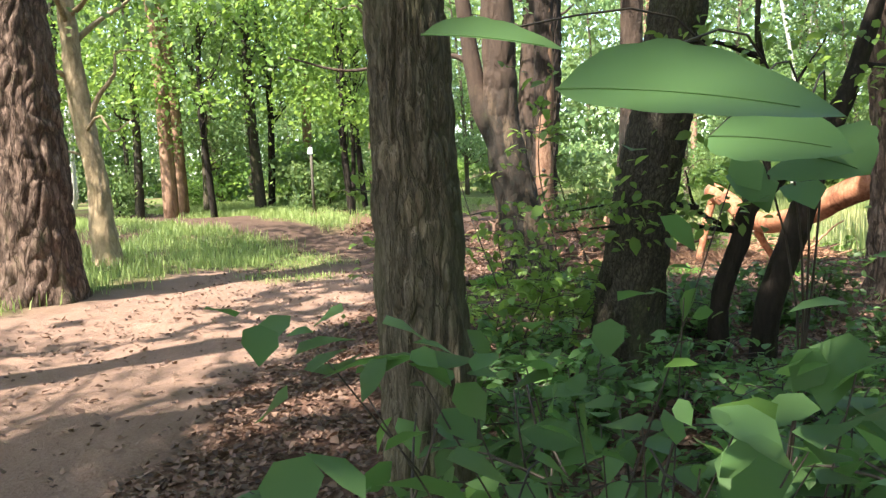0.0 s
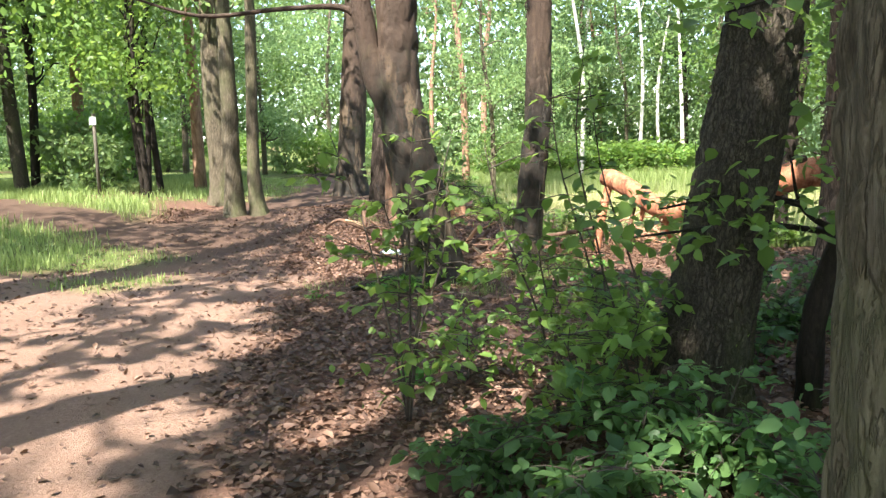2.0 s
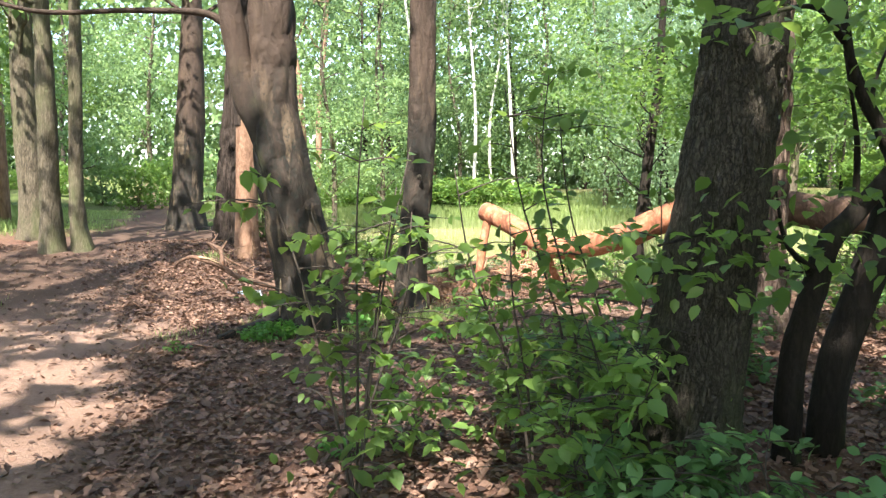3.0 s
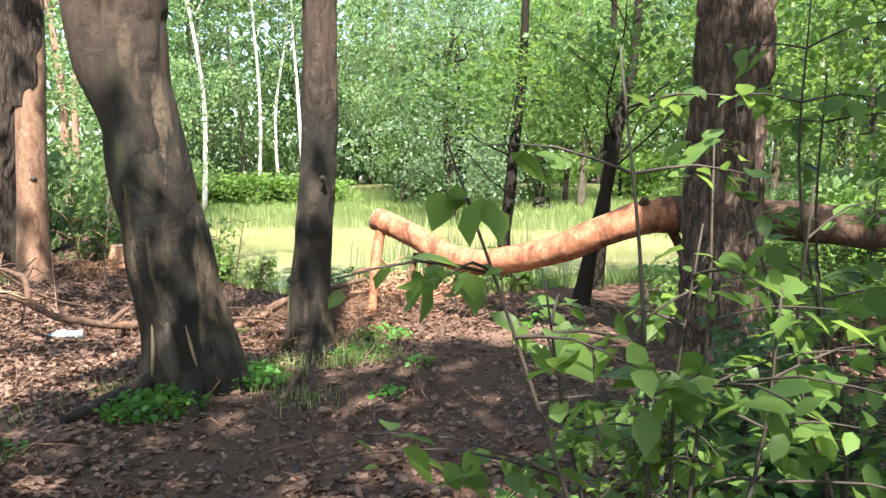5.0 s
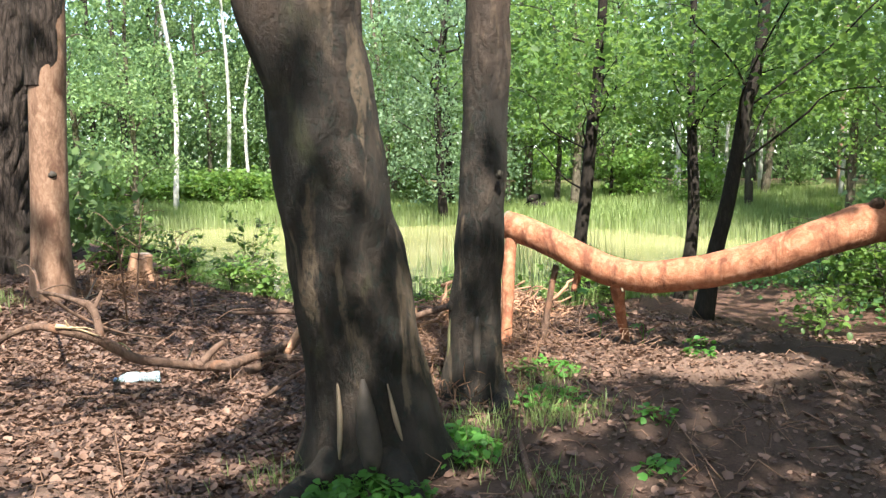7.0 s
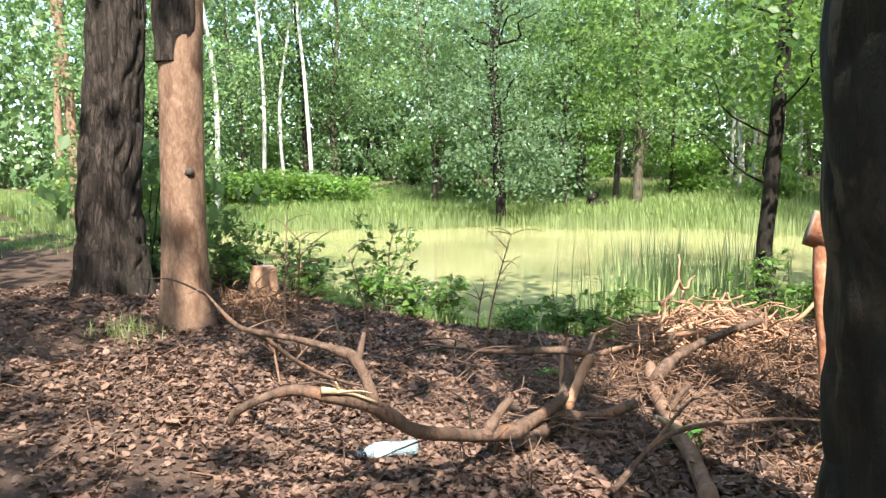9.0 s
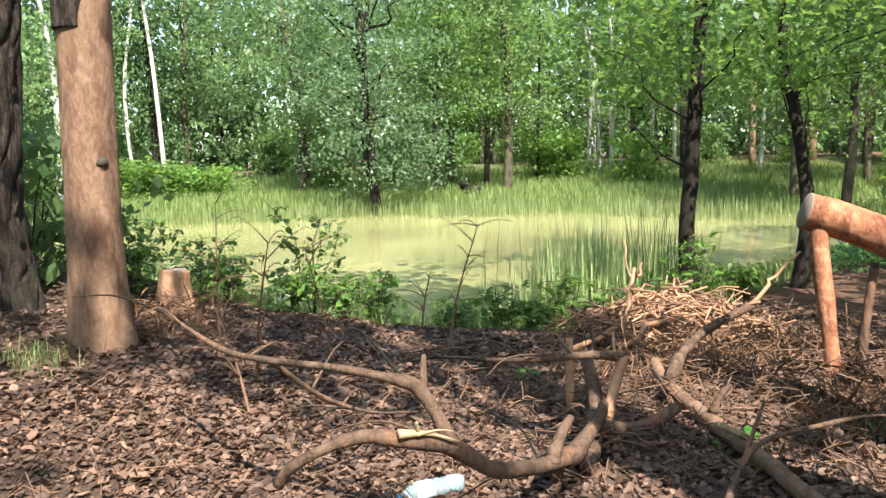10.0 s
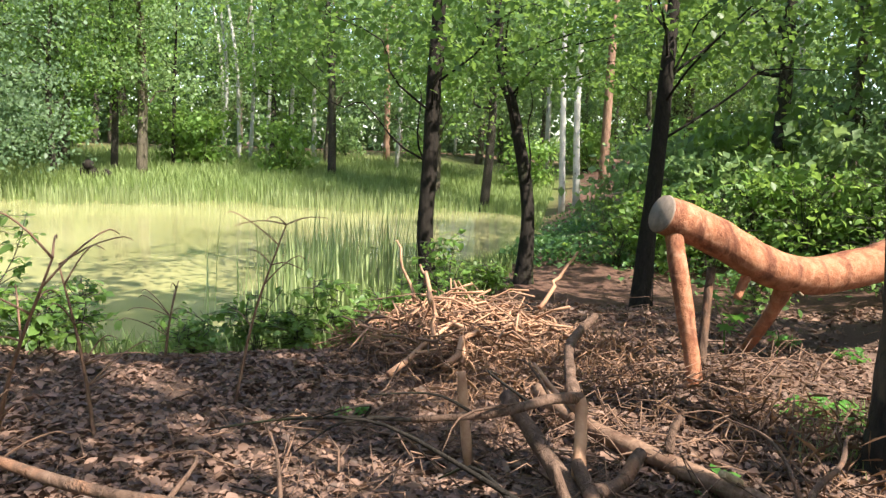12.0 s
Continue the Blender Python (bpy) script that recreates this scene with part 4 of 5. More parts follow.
for i, (x, y, h, r) in enumerate([(1.5, 3.9, 0.5, 0.4), (2.1, 3.6, 0.45, 0.45), (2.6, 3.1, 0.5, 0.5), (1.5, 3.1, 0.4, 0.4), (2.9, 4.1, 0.4, 0.45), (3.4, 3.5, 0.5, 0.5), (2.2, 2.5, 0.5, 0.45), (3.0, 2.3, 0.6, 0.5),
                                  (1.15, 4.15, 0.5, 0.4), (0.8, 3.5, 0.35, 0.35), (0.45, 4.0, 0.3, 0.35), (1.3, 2.6, 0.45, 0.4), (3.6, 5.0, 0.4, 0.45), (2.3, 5.6, 0.45, 0.45), (3.1, 6.2, 0.35, 0.4)]):
    plant("undergrowth_bush", x, y, 80 + i, BUSH, "bush", "undergrowth bushes", leaf=LEAF_LOW, tall=h, stems=6, reach=r, leaf_size=0.066, per_twig=10, twigs=9, lean=0.5)
for i, (x, y, h, r) in enumerate([(1.15, 0.75, 1.0, 0.55), (1.75, 0.6, 1.15, 0.5), (2.2, 0.9, 1.1, 0.5), (1.6, 1.35, 0.85, 0.5), (2.3, 1.6, 0.8, 0.5), (2.9, 1.4, 0.9, 0.5)]):
    plant("hazel_bush", x, y, 110 + i, "broad-leaved dark green hazel shoots close to the lane", "bush", "hazel shoots", leaf=LEAF_LOW, tall=h, stems=4, reach=r, leaf_size=0.095, per_twig=6, twigs=8, lean=0.3)
for i, (x, y, h, r) in enumerate([(1.35, 4.75, 1.0, 0.5), (1.0, 4.4, 0.75, 0.5), (2.2, 5.9, 0.55, 0.45), (2.8, 6.4, 0.6, 0.45), (3.5, 6.7, 0.7, 0.5), (1.6, 5.9, 0.6, 0.45)]):
    plant("hazel_bush", x, y, 130 + i, "broad-leaved bright hazel shoots beside the trail", "bush", "hazel shoots", leaf=LEAF if y < 5 else LEAF_LOW, tall=h, stems=4, reach=r, leaf_size=0.078, per_twig=8, twigs=9, lean=0.35)
SHORE = "small leafy shrub on the pond bank"
WATERSIDE = [(5.3, 13.4, 0.75, 0.4), (4.8, 13.9, 0.7, 0.4), (4.3, 14.4, 0.65, 0.4), (4.5, 14.1, 0.45, 0.35), (5.0, 13.7, 0.45, 0.35), (5.7, 13.3, 0.5, 0.35), (3.9, 14.8, 0.5, 0.35), (2.6, 15.9, 0.6, 0.35), (2.9, 15.5, 0.5, 0.3), (2.1, 16.4, 0.6, 0.4), (6.6, 12.6, 0.5, 0.4), (1.4, 17.0, 0.6, 0.4), (6.2, 13.0, 1.0, 0.45), (3.0, 16.1, 1.3, 0.4), (3.5, 15.6, 0.8, 0.35), (2.2, 17.0, 0.9, 0.4), (1.8, 17.6, 0.8, 0.4)]
EAST_BUSHES = [(6.5, 8.4, 1.1, 0.7), (5.6, 7.2, 0.9, 0.6), (6.4, 6.6, 1.1, 0.7), (8.6, 9.8, 1.2, 0.8), (9.5, 11.0, 1.2, 0.8), (8.2, 7.6, 1.4, 0.8), (9.8, 9.0, 1.5, 0.9), (6.4, 9.7, 0.6, 0.5), (8.8, 8.6, 1.5, 0.9), (9.8, 7.2, 1.7, 1.0), (8.0, 6.2, 1.2, 0.8), (10.6, 10.2, 1.6, 1.0), (11.2, 8.4, 1.8, 1.0),
               (7.2, 7.4, 0.8, 0.7), (10.4, 5.6, 1.7, 1.0)]
for i, (x, y, h, r) in enumerate(WATERSIDE + EAST_BUSHES):
    plant("shore_shrub", x, y, 150 + i, SHORE, "shrub", "shrubs on the bank", tall=h, stems=6, reach=r, leaf_size=0.07, per_twig=7, twigs=9, lean=0.3)


def near_shoots():
    """Hazel shoots that lean over the edge of the lane."""
    q = np.random.default_rng(171)
    x, y = 1.75, 0.62
    z = ground_at(x, y)
    ob = thing("hazel_bush", (x, y, z), "broad-leaved dark green hazel shoots leaning over the lane", "bush", "hazel shoots")
    o = np.array([x, y, z])
    spots = [(1.33, 0.22, 1.19), (1.41, 0.18, 1.14), (1.47, 0.21, 1.17), (1.52, 0.28, 1.11), (1.58, 0.44, 1.14), (1.66, 0.36, 1.13), (1.76, 0.24, 1.10), (1.84, 0.56, 1.20), (1.88, 0.24, 1.10), (1.94, 0.22, 1.06), (2.03, 0.31, 1.14), (1.92, 0.56, 1.40), (2.02, 0.4, 1.05), (1.7, 0.5, 1.0), (1.85, 0.45, 0.95), (2.1, 0.6, 1.0), (1.6, 0.3, 0.98)]
    for i, sp in enumerate(spots):
        tip = np.array(sp) - o
        root = np.array([q.normal(0, 0.12), q.normal(0, 0.1), -0.03])
        part("stem", tube(smooth_line([root, root * 0.4 + tip * 0.45 + [0, 0.05, 0.1], tip], 9), np.linspace(0.0035, 0.0012, 9), 5), DARK_TWIG, ob)
        for k in range(7):
            v, f = leaves([tip + q.normal(0, 1, 3) * [0.07, 0.07, 0.035]], q.uniform(0.05, 0.085), q, 0.75, fine=True, wide=0.42)
            part("leaf", (v, f), LEAF_LOW, ob)
    for sp, yaw, s, w in [((1.70, -0.22, 1.468), -8, 0.17, 0.30), ((1.58, -0.10, 1.535), 5, 0.12, 0.2), ((1.82, 0.0, 1.44), -30, 0.12, 0.4), ((1.9, 0.05, 1.42), -70, 0.11, 0.4)]:
        l = np.array([math.cos(radians(yaw)), math.sin(radians(yaw)), -0.06])
        sd = np.array([-math.sin(radians(yaw)), math.cos(radians(yaw)), 0.55])
        at = np.array(sp) - o
        u = np.linspace(0, 1, 15)
        wide = np.sin(np.pi * u ** 0.75) ** 0.8 * (1 + 0.05 * np.sin(u * 60))
        rib = at + l * s * u[:, None] + np.array([0, 0, -0.12]) * s * (u ** 2)[:, None]
        edge = sd * s * w * wide[:, None]
        curl = np.array([0, 0, 0.07]) * s * wide[:, None]
        v = np.concatenate([rib + edge + curl, rib, rib - edge + curl])
        blade = part("leaf", (v, [(k + b, k + 1 + b, k + 16 + b, k + 15 + b) for k in range(14) for b in (0, 15)]), LEAF_LOW, ob)
        part("midrib", tube(rib[:13] + [0, 0, 0.0006], np.linspace(0.0011, 0.0004, 13), 5), LEAF_LOW, blade)
        part("stem", tube(smooth_line([(0.1, 0, 0), (0.3, 0.1, 1.0), at * 0.5 + [0.2, 0.1, 0.8], at], 16), np.linspace(0.003, 0.001, 16), 5), DARK_TWIG, ob)


near_shoots()

# ---- woods further off: a few kinds, then copies ----
def wood_tree(name, seed, bark, leaf, label, tall, r0, n, radius, z0, size, clumps=55, spread=0.6, hollow=0.3, lean=0.3):
    g = np.random.default_rng(seed)
    ob = thing(name, (0, 0, 0), label, "tree", "trees of the wood")
    line = smooth_line([(0, 0, -0.4), (g.normal(0, 0.1), g.normal(0, 0.1), tall * 0.3), (g.normal(0, lean), g.normal(0, lean), tall * 0.65), (g.normal(0, lean), g.normal(0, lean), tall)], 14)
    part("trunk", tube(line, np.linspace(r0, r0 * 0.2, 14), 10, 0.08, 3), bark, ob)
    pts, tips = crown_points(n, radius, z0, tall + 0.8, g, clumps, spread, 0.45, hollow)
    tagged(part("branchwork", limbs_geo(line, tips[:16], g, r0 * 0.28, 4), bark, ob), kind="stuff")
    part("crown", leaves(pts, size, g, 0.35), leaf, ob)
    return ob


KINDS = [
    wood_tree("oak_tree", 201, OAK, LEAF_HAZY, "broad-leaved woodland tree with grey trunk and full crown", 13, 0.22, 8000, 3.4, 3.2, 0.145),
    wood_tree("maple_tree", 202, DARK_BARK, LEAF, "dark-stemmed woodland tree with light green leafage", 11, 0.16, 8000, 3.2, 2.6, 0.13),
    wood_tree("lime_tree", 203, OAK, LEAF_HAZY, "slim woodland tree with layered green leafage", 12, 0.14, 7500, 2.8, 2.2, 0.13, 45),
    wood_tree("pine_tree", 204, REDPINE, NEEDLE, "tall straight pine with reddish trunk and high crown", 16, 0.19, 3600, 2.4, 9, 0.15, 40, 0.5),
    wood_tree("birch_tree", 205, BIRCH, LEAF_HAZY, "slender white birch with airy crown", 16, 0.115, 2400, 2.2, 9.0, 0.16, 45, 0.5, 0.2, 0.45),
    wood_tree("spruce_tree", 206, PINE_DARK_SHADED, NEEDLE, "dark conifer with drooping green needles", 13, 0.17, 8000, 2.4, 1.0, 0.15, 70, 0.5),
    wood_tree("alder_tree", 207, ALDER, LEAF_BLUE, "rounded grey-green tree at the pond edge", 9, 0.22, 9500, 3.0, 0.6, 0.125, 60, 0.6, 0.5),
    wood_tree("ash_tree", 208, ALDER, LEAF, "thin dark-stemmed tree with sparse leaves", 10, 0.09, 3800, 2.0, 2.5, 0.125, 40),
]
used = set()


def stand(kind, x, y, s=1.0, turn=None):
    turn = rng.uniform(0, 360) if turn is None else turn
    m = pose(x, y, ground_at(x, y) - 0.03, 0, 0, turn)
    ob = KINDS[kind]
    if kind not in used:
        used.add(kind)
        ob.matrix_basis = m
    else:
        ob = copy_thing(ob, m)
    ob.scale = (s, s, s)
    return ob


LANE_END = [(3, -12.4, 21.6, 1.2), (7, -10.3, 20.0, 1.3), (1, -10.0, 22.5, 1.3), (7, -10.15, 23.5, 1.6), (1, -13.3, 20.5, 1.0), (7, -5.8, 19.9, 1.0), (3, -9.7, 26.0, 1.1), (7, -6.2, 20.9, 1.2),
            (7, -6.1, 22.0, 1.2), (3, -12, 20.3, 1.3), (3, -5.3, 23.0, 1.0), (7, -6.0, 20.4, 0.9)]
FAR_SHORE = [(3, 3.55, 33.3, 1.0), (2, 4.4, 31.2, 0.9), (2, 7.2, 34.7, 1.0), (4, 9.9, 38.1, 1.1), (3, 6.4, 48.3, 1.2), (4, 12.4, 47.5, 1.15), (4, 15.35, 45.1, 1.1), (4, 16.6, 45.1, 1.0),
             (4, 17.6, 43.9, 1.1), (2, 18.6, 34.8, 1.1), (6, 17.6, 29.4, 1.0), (1, 23.3, 28.5, 0.9), (0, 23.0, 27.2, 0.95), (1, 21.3, 29.4, 0.8), (6, 20.5, 32.5, 1.35), (0, 21.0, 37.5, 1.1),
             (5, 9.0, 46.5, 1.1), (5, 19.0, 47.0, 1.2), (5, 13.9, 51.0, 1.2)]
EAST_SIDE = [(7, 26.2, 27.8, 1.0), (0, 24.5, 31.5, 1.1), (4, 30.2, 26.8, 0.9), (4, 33.0, 25.4, 1.0), (4, 33.4, 24.4, 1.0), (4, 30.8, 19.6, 0.9), (4, 19.9, 12.0, 0.9), (4, 21.0, 11.6, 1.0),
             (3, 27.9, 8.5, 1.1), (4, 17.5, 6.6, 0.8), (3, 26.1, 10.7, 1.0), (4, 30.9, 26.6, 0.9), (1, 11.5, 8.5, 0.9), (2, 13.5, 6.5, 1.0), (1, 12.0, 4.5, 1.0), (2, 10.0, 2.5, 0.9),
             (1, 9.5, 5.5, 0.8), (2, 8.0, 0.5, 0.9), (1, 21.5, 14.5, 1.0), (2, 24.0, 16.5, 1.1), (1, 26.0, 21.0, 1.1)]
for kind, x, y, s in LANE_END + FAR_SHORE + EAST_SIDE:
    stand(kind, x, y, s)
g = np.random.default_rng(5)
count = 0
while count < 120:
    az, r = radians(g.uniform(-130, 75)), g.uniform(17, 62)
    x, y = -1 - math.sin(az) * r, 8 + math.cos(az) * r
    if pond_distance(np.array([x]), np.array([y]))[0] < (7 if y > 24 or x > 16 else (6 if x > 8 else 2.5)) or (abs(x + 2.2) < 3.2 and y < 30) or (x < -3 and y < 17) or (0 < x < 9 and 20 < y < 42) or (8 < x < 23 and 27 < y < 44.5) or (-16 < x < -2 and 13 < y < 19):
        continue
    stand(int(g.choice([0, 0, 1, 1, 2, 2, 3, 5, 4])), x, y, g.uniform(0.8, 1.25))
    count += 1
# Unseen trees added to west and south, to close the wood and give shade.
for x, y in [(-9, -2), (-7, -6), (-3.5, -8), (1, -7), (5, -5), (8, -3), (-13.5, 3), (-14, 8), (-15, -4), (4, -12), (-4, -15), (-9, -12), (11, -9), (-18, 2), (-10.5, 6)]:
    ob = stand(int(g.choice([0, 1, 2])), x, y, g.uniform(0.9, 1.2))


def shrub_kind(seed, n, size, leaf, label):
    q = np.random.default_rng(seed)
    ob = thing("woodland_shrub", (0, 0, 0), label, "shrub", "shrubs of the wood")
    pts, tips = crown_points(n, 0.8, 0.1, 1.5, q, 30, 0.25, 0.5, 0.2)
    part("foliage", leaves(pts, size, q, 0.4), leaf, ob)
    tagged(part("twigwork", join(*[stick((0, 0, -0.05), t, 0.012, 0.03, 5, 4, q) for t in tips[:9]]), DARK_TWIG, ob), kind="stuff")
    return ob


SHRUBS = [shrub_kind(301, 1300, 0.13, LEAF, "light green woodland shrub"), shrub_kind(302, 1300, 0.13, LEAF_HAZY, "rounded green woodland shrub")]
first = [True, True]
count = 0
while count < 110:
    az, r = radians(g.uniform(-125, 65)), 10 + 38 * g.uniform(0, 1) ** 1.2
    x, y = -1 - math.sin(az) * r, 8 + math.cos(az) * r
    d = pond_distance(np.array([x]), np.array([y]))[0]
    if d < (5 if y > 24 or x > 17 else (4 if x > 7 else 1.0)) or (abs(x + 2.2) < 2.8 and y < 25) or (x < -2.5 and y < 20) or (0 < x < 9 and 18 < y < 36) or (x < 6.5 and y < 16):
        continue
    k, s = int(g.integers(0, 2)), g.uniform(0.7, 1.6)
    m = pose(x, y, ground_at(x, y), 0, 0, g.uniform(0, 360))
    if first[k]:
        first[k], ob = False, SHRUBS[k]
        ob.matrix_basis = m
    else:
        ob = copy_thing(SHRUBS[k], m)
    ob.scale = (s, s, s)
    count += 1


for i, (x, y, s) in enumerate([(10.5, 41.0, 1.6), (11.6, 40.4, 1.9), (12.7, 39.8, 1.8), (13.7, 39.2, 2.0), (14.7, 38.6, 1.7), (15.8, 37.6, 1.6), (9.0, 41.5, 1.7), (7.5, 41.8, 1.6), (5.5, 42.0, 1.7)]):
    ob = copy_thing(SHRUBS[0], pose(x, y, ground_at(x, y) - 0.2, 0, 0, i * 57))
    ob.scale = (s, s, s * 0.6)


for i, (x, y, s) in enumerate([(9.6, 10.3, 0.8), (10.6, 9.4, 1.1), (9.2, 8.6, 0.9), (11.4, 10.6, 1.0), (8.7, 7.4, 0.9), (10.2, 7.6, 1.3), (11.8, 8.6, 1.4), (12.8, 10.0, 1.2), (8.0, 5.8, 1.0), (13.4, 8.0, 1.5)]):
    ob = copy_thing(SHRUBS[i % 2], pose(x, y, ground_at(x, y) - 0.05, 0, 0, i * 71))
    ob.scale = (s, s, s)


def far_woods():
    q = np.random.default_rng(8)
    n = 140000
    az, r = radians(1) * q.uniform(-150, 95, n), q.uniform(58, 78, n)
    z = 24 * q.uniform(0, 1, n) ** 0.9
    p = np.stack([-1 - np.sin(az) * r, 8 + np.cos(az) * r, z], 1)
    keep = vnoise(np.stack([az * 9, z * 0.28, r * 0.05], 1), 6) + 0.3 * vnoise(np.stack([az * 40, z * 0.9, r * 0.1], 1), 7) > 0.12 + 0.010 * z - 0.2 * (z < 9)
    az, r, z = radians(1) * q.uniform(-150, 95, 75000), q.uniform(53, 60, 75000), 11 * q.uniform(0, 1, 75000) ** 1.2
    low = np.stack([-1 - np.sin(az) * r, 8 + np.cos(az) * r, z], 1)
    thick = vnoise(np.stack([az * 14, z * 0.3, r * 0.05], 1), 9) > 0.22 + 0.02 * z
    tagged(part("far_understorey", leaves(low[thick], 0.55, q, 0.3), NEEDLE), "dark green understorey of the distant wood", "woods", kind="stuff")
    tagged(part("far_woods", leaves(p[keep], 0.68, q, 0.3), LEAF_HAZY), "dense green leafage of the distant wood", "woods", kind="stuff")


far_woods()


# ---- the fallen pine ----
def fallen_pine():
    ob = thing("fallen_pine", (3.1, 11.05, ground_at(3.1, 11.05)), "fallen orange-barked pine trunk propped on its branch stubs", "log")
    o = np.array(ob.location)
    line = np.array([(3.10, 11.10, 1.08), (3.24, 10.83, 0.98), (3.36, 10.59, 0.86), (3.47, 10.37, 0.74), (3.58, 10.15, 0.665), (3.70, 9.91, 0.655), (3.88, 9.55, 0.72), (4.06, 9.17, 0.84), (4.24, 8.82, 1.00), (4.44, 8.55, 1.13), (4.68, 8.33, 1.18)])
    rad = np.array([0.125, 0.125, 0.125, 0.13, 0.13, 0.135, 0.14, 0.145, 0.15, 0.16, 0.165])
    q = smooth_line(np.column_stack([line, rad]), 70)
    v, f = tube(q[:, :3] - o, q[:, 3], 32, 0.07, 7, 3)
    log = part("trunk", (v, f[:-2]), LOGBARK, ob)
    far = np.array([(4.60, 8.42, 1.17), (4.95, 8.16, 1.18), (5.3, 7.76, 1.14), (5.94, 6.81, 1.02), (6.9, 5.4, 0.85), (8.0, 3.8, 0.6), (9.0, 2.4, 0.3)])
    q2 = smooth_line(np.column_stack([far, [0.168, 0.17, 0.175, 0.185, 0.2, 0.22, 0.26]]), 50)
    part("butt_log", tube(q2[:, :3] - o, q2[:, 3], 28, 0.10, 6, 4), LOGDARK, ob, "grey-brown thick bark")
    d = (line[0] - line[1]) / np.linalg.norm(line[0] - line[1])
    part("cut_face", tube([line[0] - d * 0.01 - o, line[0] + d * 0.004 - o], [0.128, 0.122], 32), CUTWOOD, log, "grey sawn end")
    part("branch_stub", tube(smooth_line(np.array([(3.13, 11.02, 1.02), (3.03, 10.97, 0.7), (2.95, 10.9, 0.35), (2.85, 10.83, -0.05)]) - o, 14), np.linspace(0.06, 0.05, 14), 14, 0.12, 8, 5), LOGBARK, ob)
    part("branch_stub", tube(smooth_line(np.array([(3.40, 10.46, 0.72), (3.41, 10.5, 0.6), (3.40, 10.53, 0.50)]) - o, 8), np.linspace(0.04, 0.025, 8), 10, 0.1), LOGBARK, ob)
    part("branch_stub", tube(smooth_line(np.array([(3.56, 10.18, 0.6), (3.64, 10.22, 0.42), (3.78, 10.28, 0.2), (3.96, 10.36, -0.05)]) - o, 14), np.linspace(0.06, 0.032, 14), 12, 0.14, 8, 6), LOGBARK, ob)
    part("branch_stub", tube(smooth_line(np.array([(4.7, 8.4, 1.1), (5.0, 8.42, 0.7), (5.4, 8.4, 0.0)]) - o, 10), np.linspace(0.05, 0.04, 10), 10, 0.12, 8, 7), LOGDARK, ob)
    part("knot", tube(smooth_line(np.array([(4.46, 8.52, 1.2), (4.42, 8.46, 1.29), (4.38, 8.44, 1.29)]) - o, 6), np.linspace(0.06, 0.04, 6), 12, 0.1), LOGDARK, log)
    part("branch_stub", tube(np.array([(3.55, 10.14, 0.58), (3.51, 10.08, 0.53)]) - o, [0.014, 0.01], 8), SPLINTER, log, "small pale broken twig")


fallen_pine()
z = ground_at(3.42, 10.62)
tagged(part("stake", tube(smooth_line([(3.24, 10.76, z - 0.05), (3.31, 10.74, z + 0.35), (3.375, 10.715, z + 0.70)], 10), np.linspace(0.035, 0.028, 10), 10, 0.15, 9), DEADWOOD), "weathered upright stick standing beside the fallen log", "stick")


# ---- dead branches and brushwood ----
def branch(name, label, lines, material_of=DEADWOOD, twigs=0, level=True):
    a = np.array(lines[0][0][0], float)
    ob = thing(name, (a[0], a[1], ground_at(a[0], a[1])), label, "branch")
    o = np.array(ob.location)
    for nm, (pts, r0, r1), mat in [(("branch" if i else "main_branch"), q[:3], q[3] if len(q) > 3 else material_of) for i, q in enumerate(lines)]:
        pp = np.array(pts, float)
        if level:
            pp[:, 2] += height(pp[:, 0], pp[:, 1])
        n = max(8, int(np.linalg.norm(np.diff(pp, axis=0), axis=1).sum() / 0.05))
        path = smooth_line(pp, n) - o
        limb = part(nm, tube(path, np.linspace(r0, r1, n) * 0.78, 10, 0.28, 9, len(nm)), mat, ob)
        for k in range(twigs if n > 12 else 0):
            q = np.random.default_rng(k + n * 7)
            p = path[int(q.integers(n // 4, n))]
            b, ln = q.uniform(0.2, 2.9), q.uniform(0.2, 0.65)
            e = p + np.array([math.cos(b) * ln, math.sin(b) * ln, q.uniform(-0.08, 0.12)])
            e[2] = max(e[2], height(np.array([e[0] + o[0]]), np.array([e[1] + o[1]]))[0] - o[2] + 0.02)
            part("twig", tube(smooth_line([p, (p + e) / 2 + [q.normal(0, 0.05), q.normal(0, 0.05), 0.05], e], 8), np.linspace(0.008, 0.0025, 8), 5), ALDER if k % 2 else DEADWOOD, limb)
    return ob


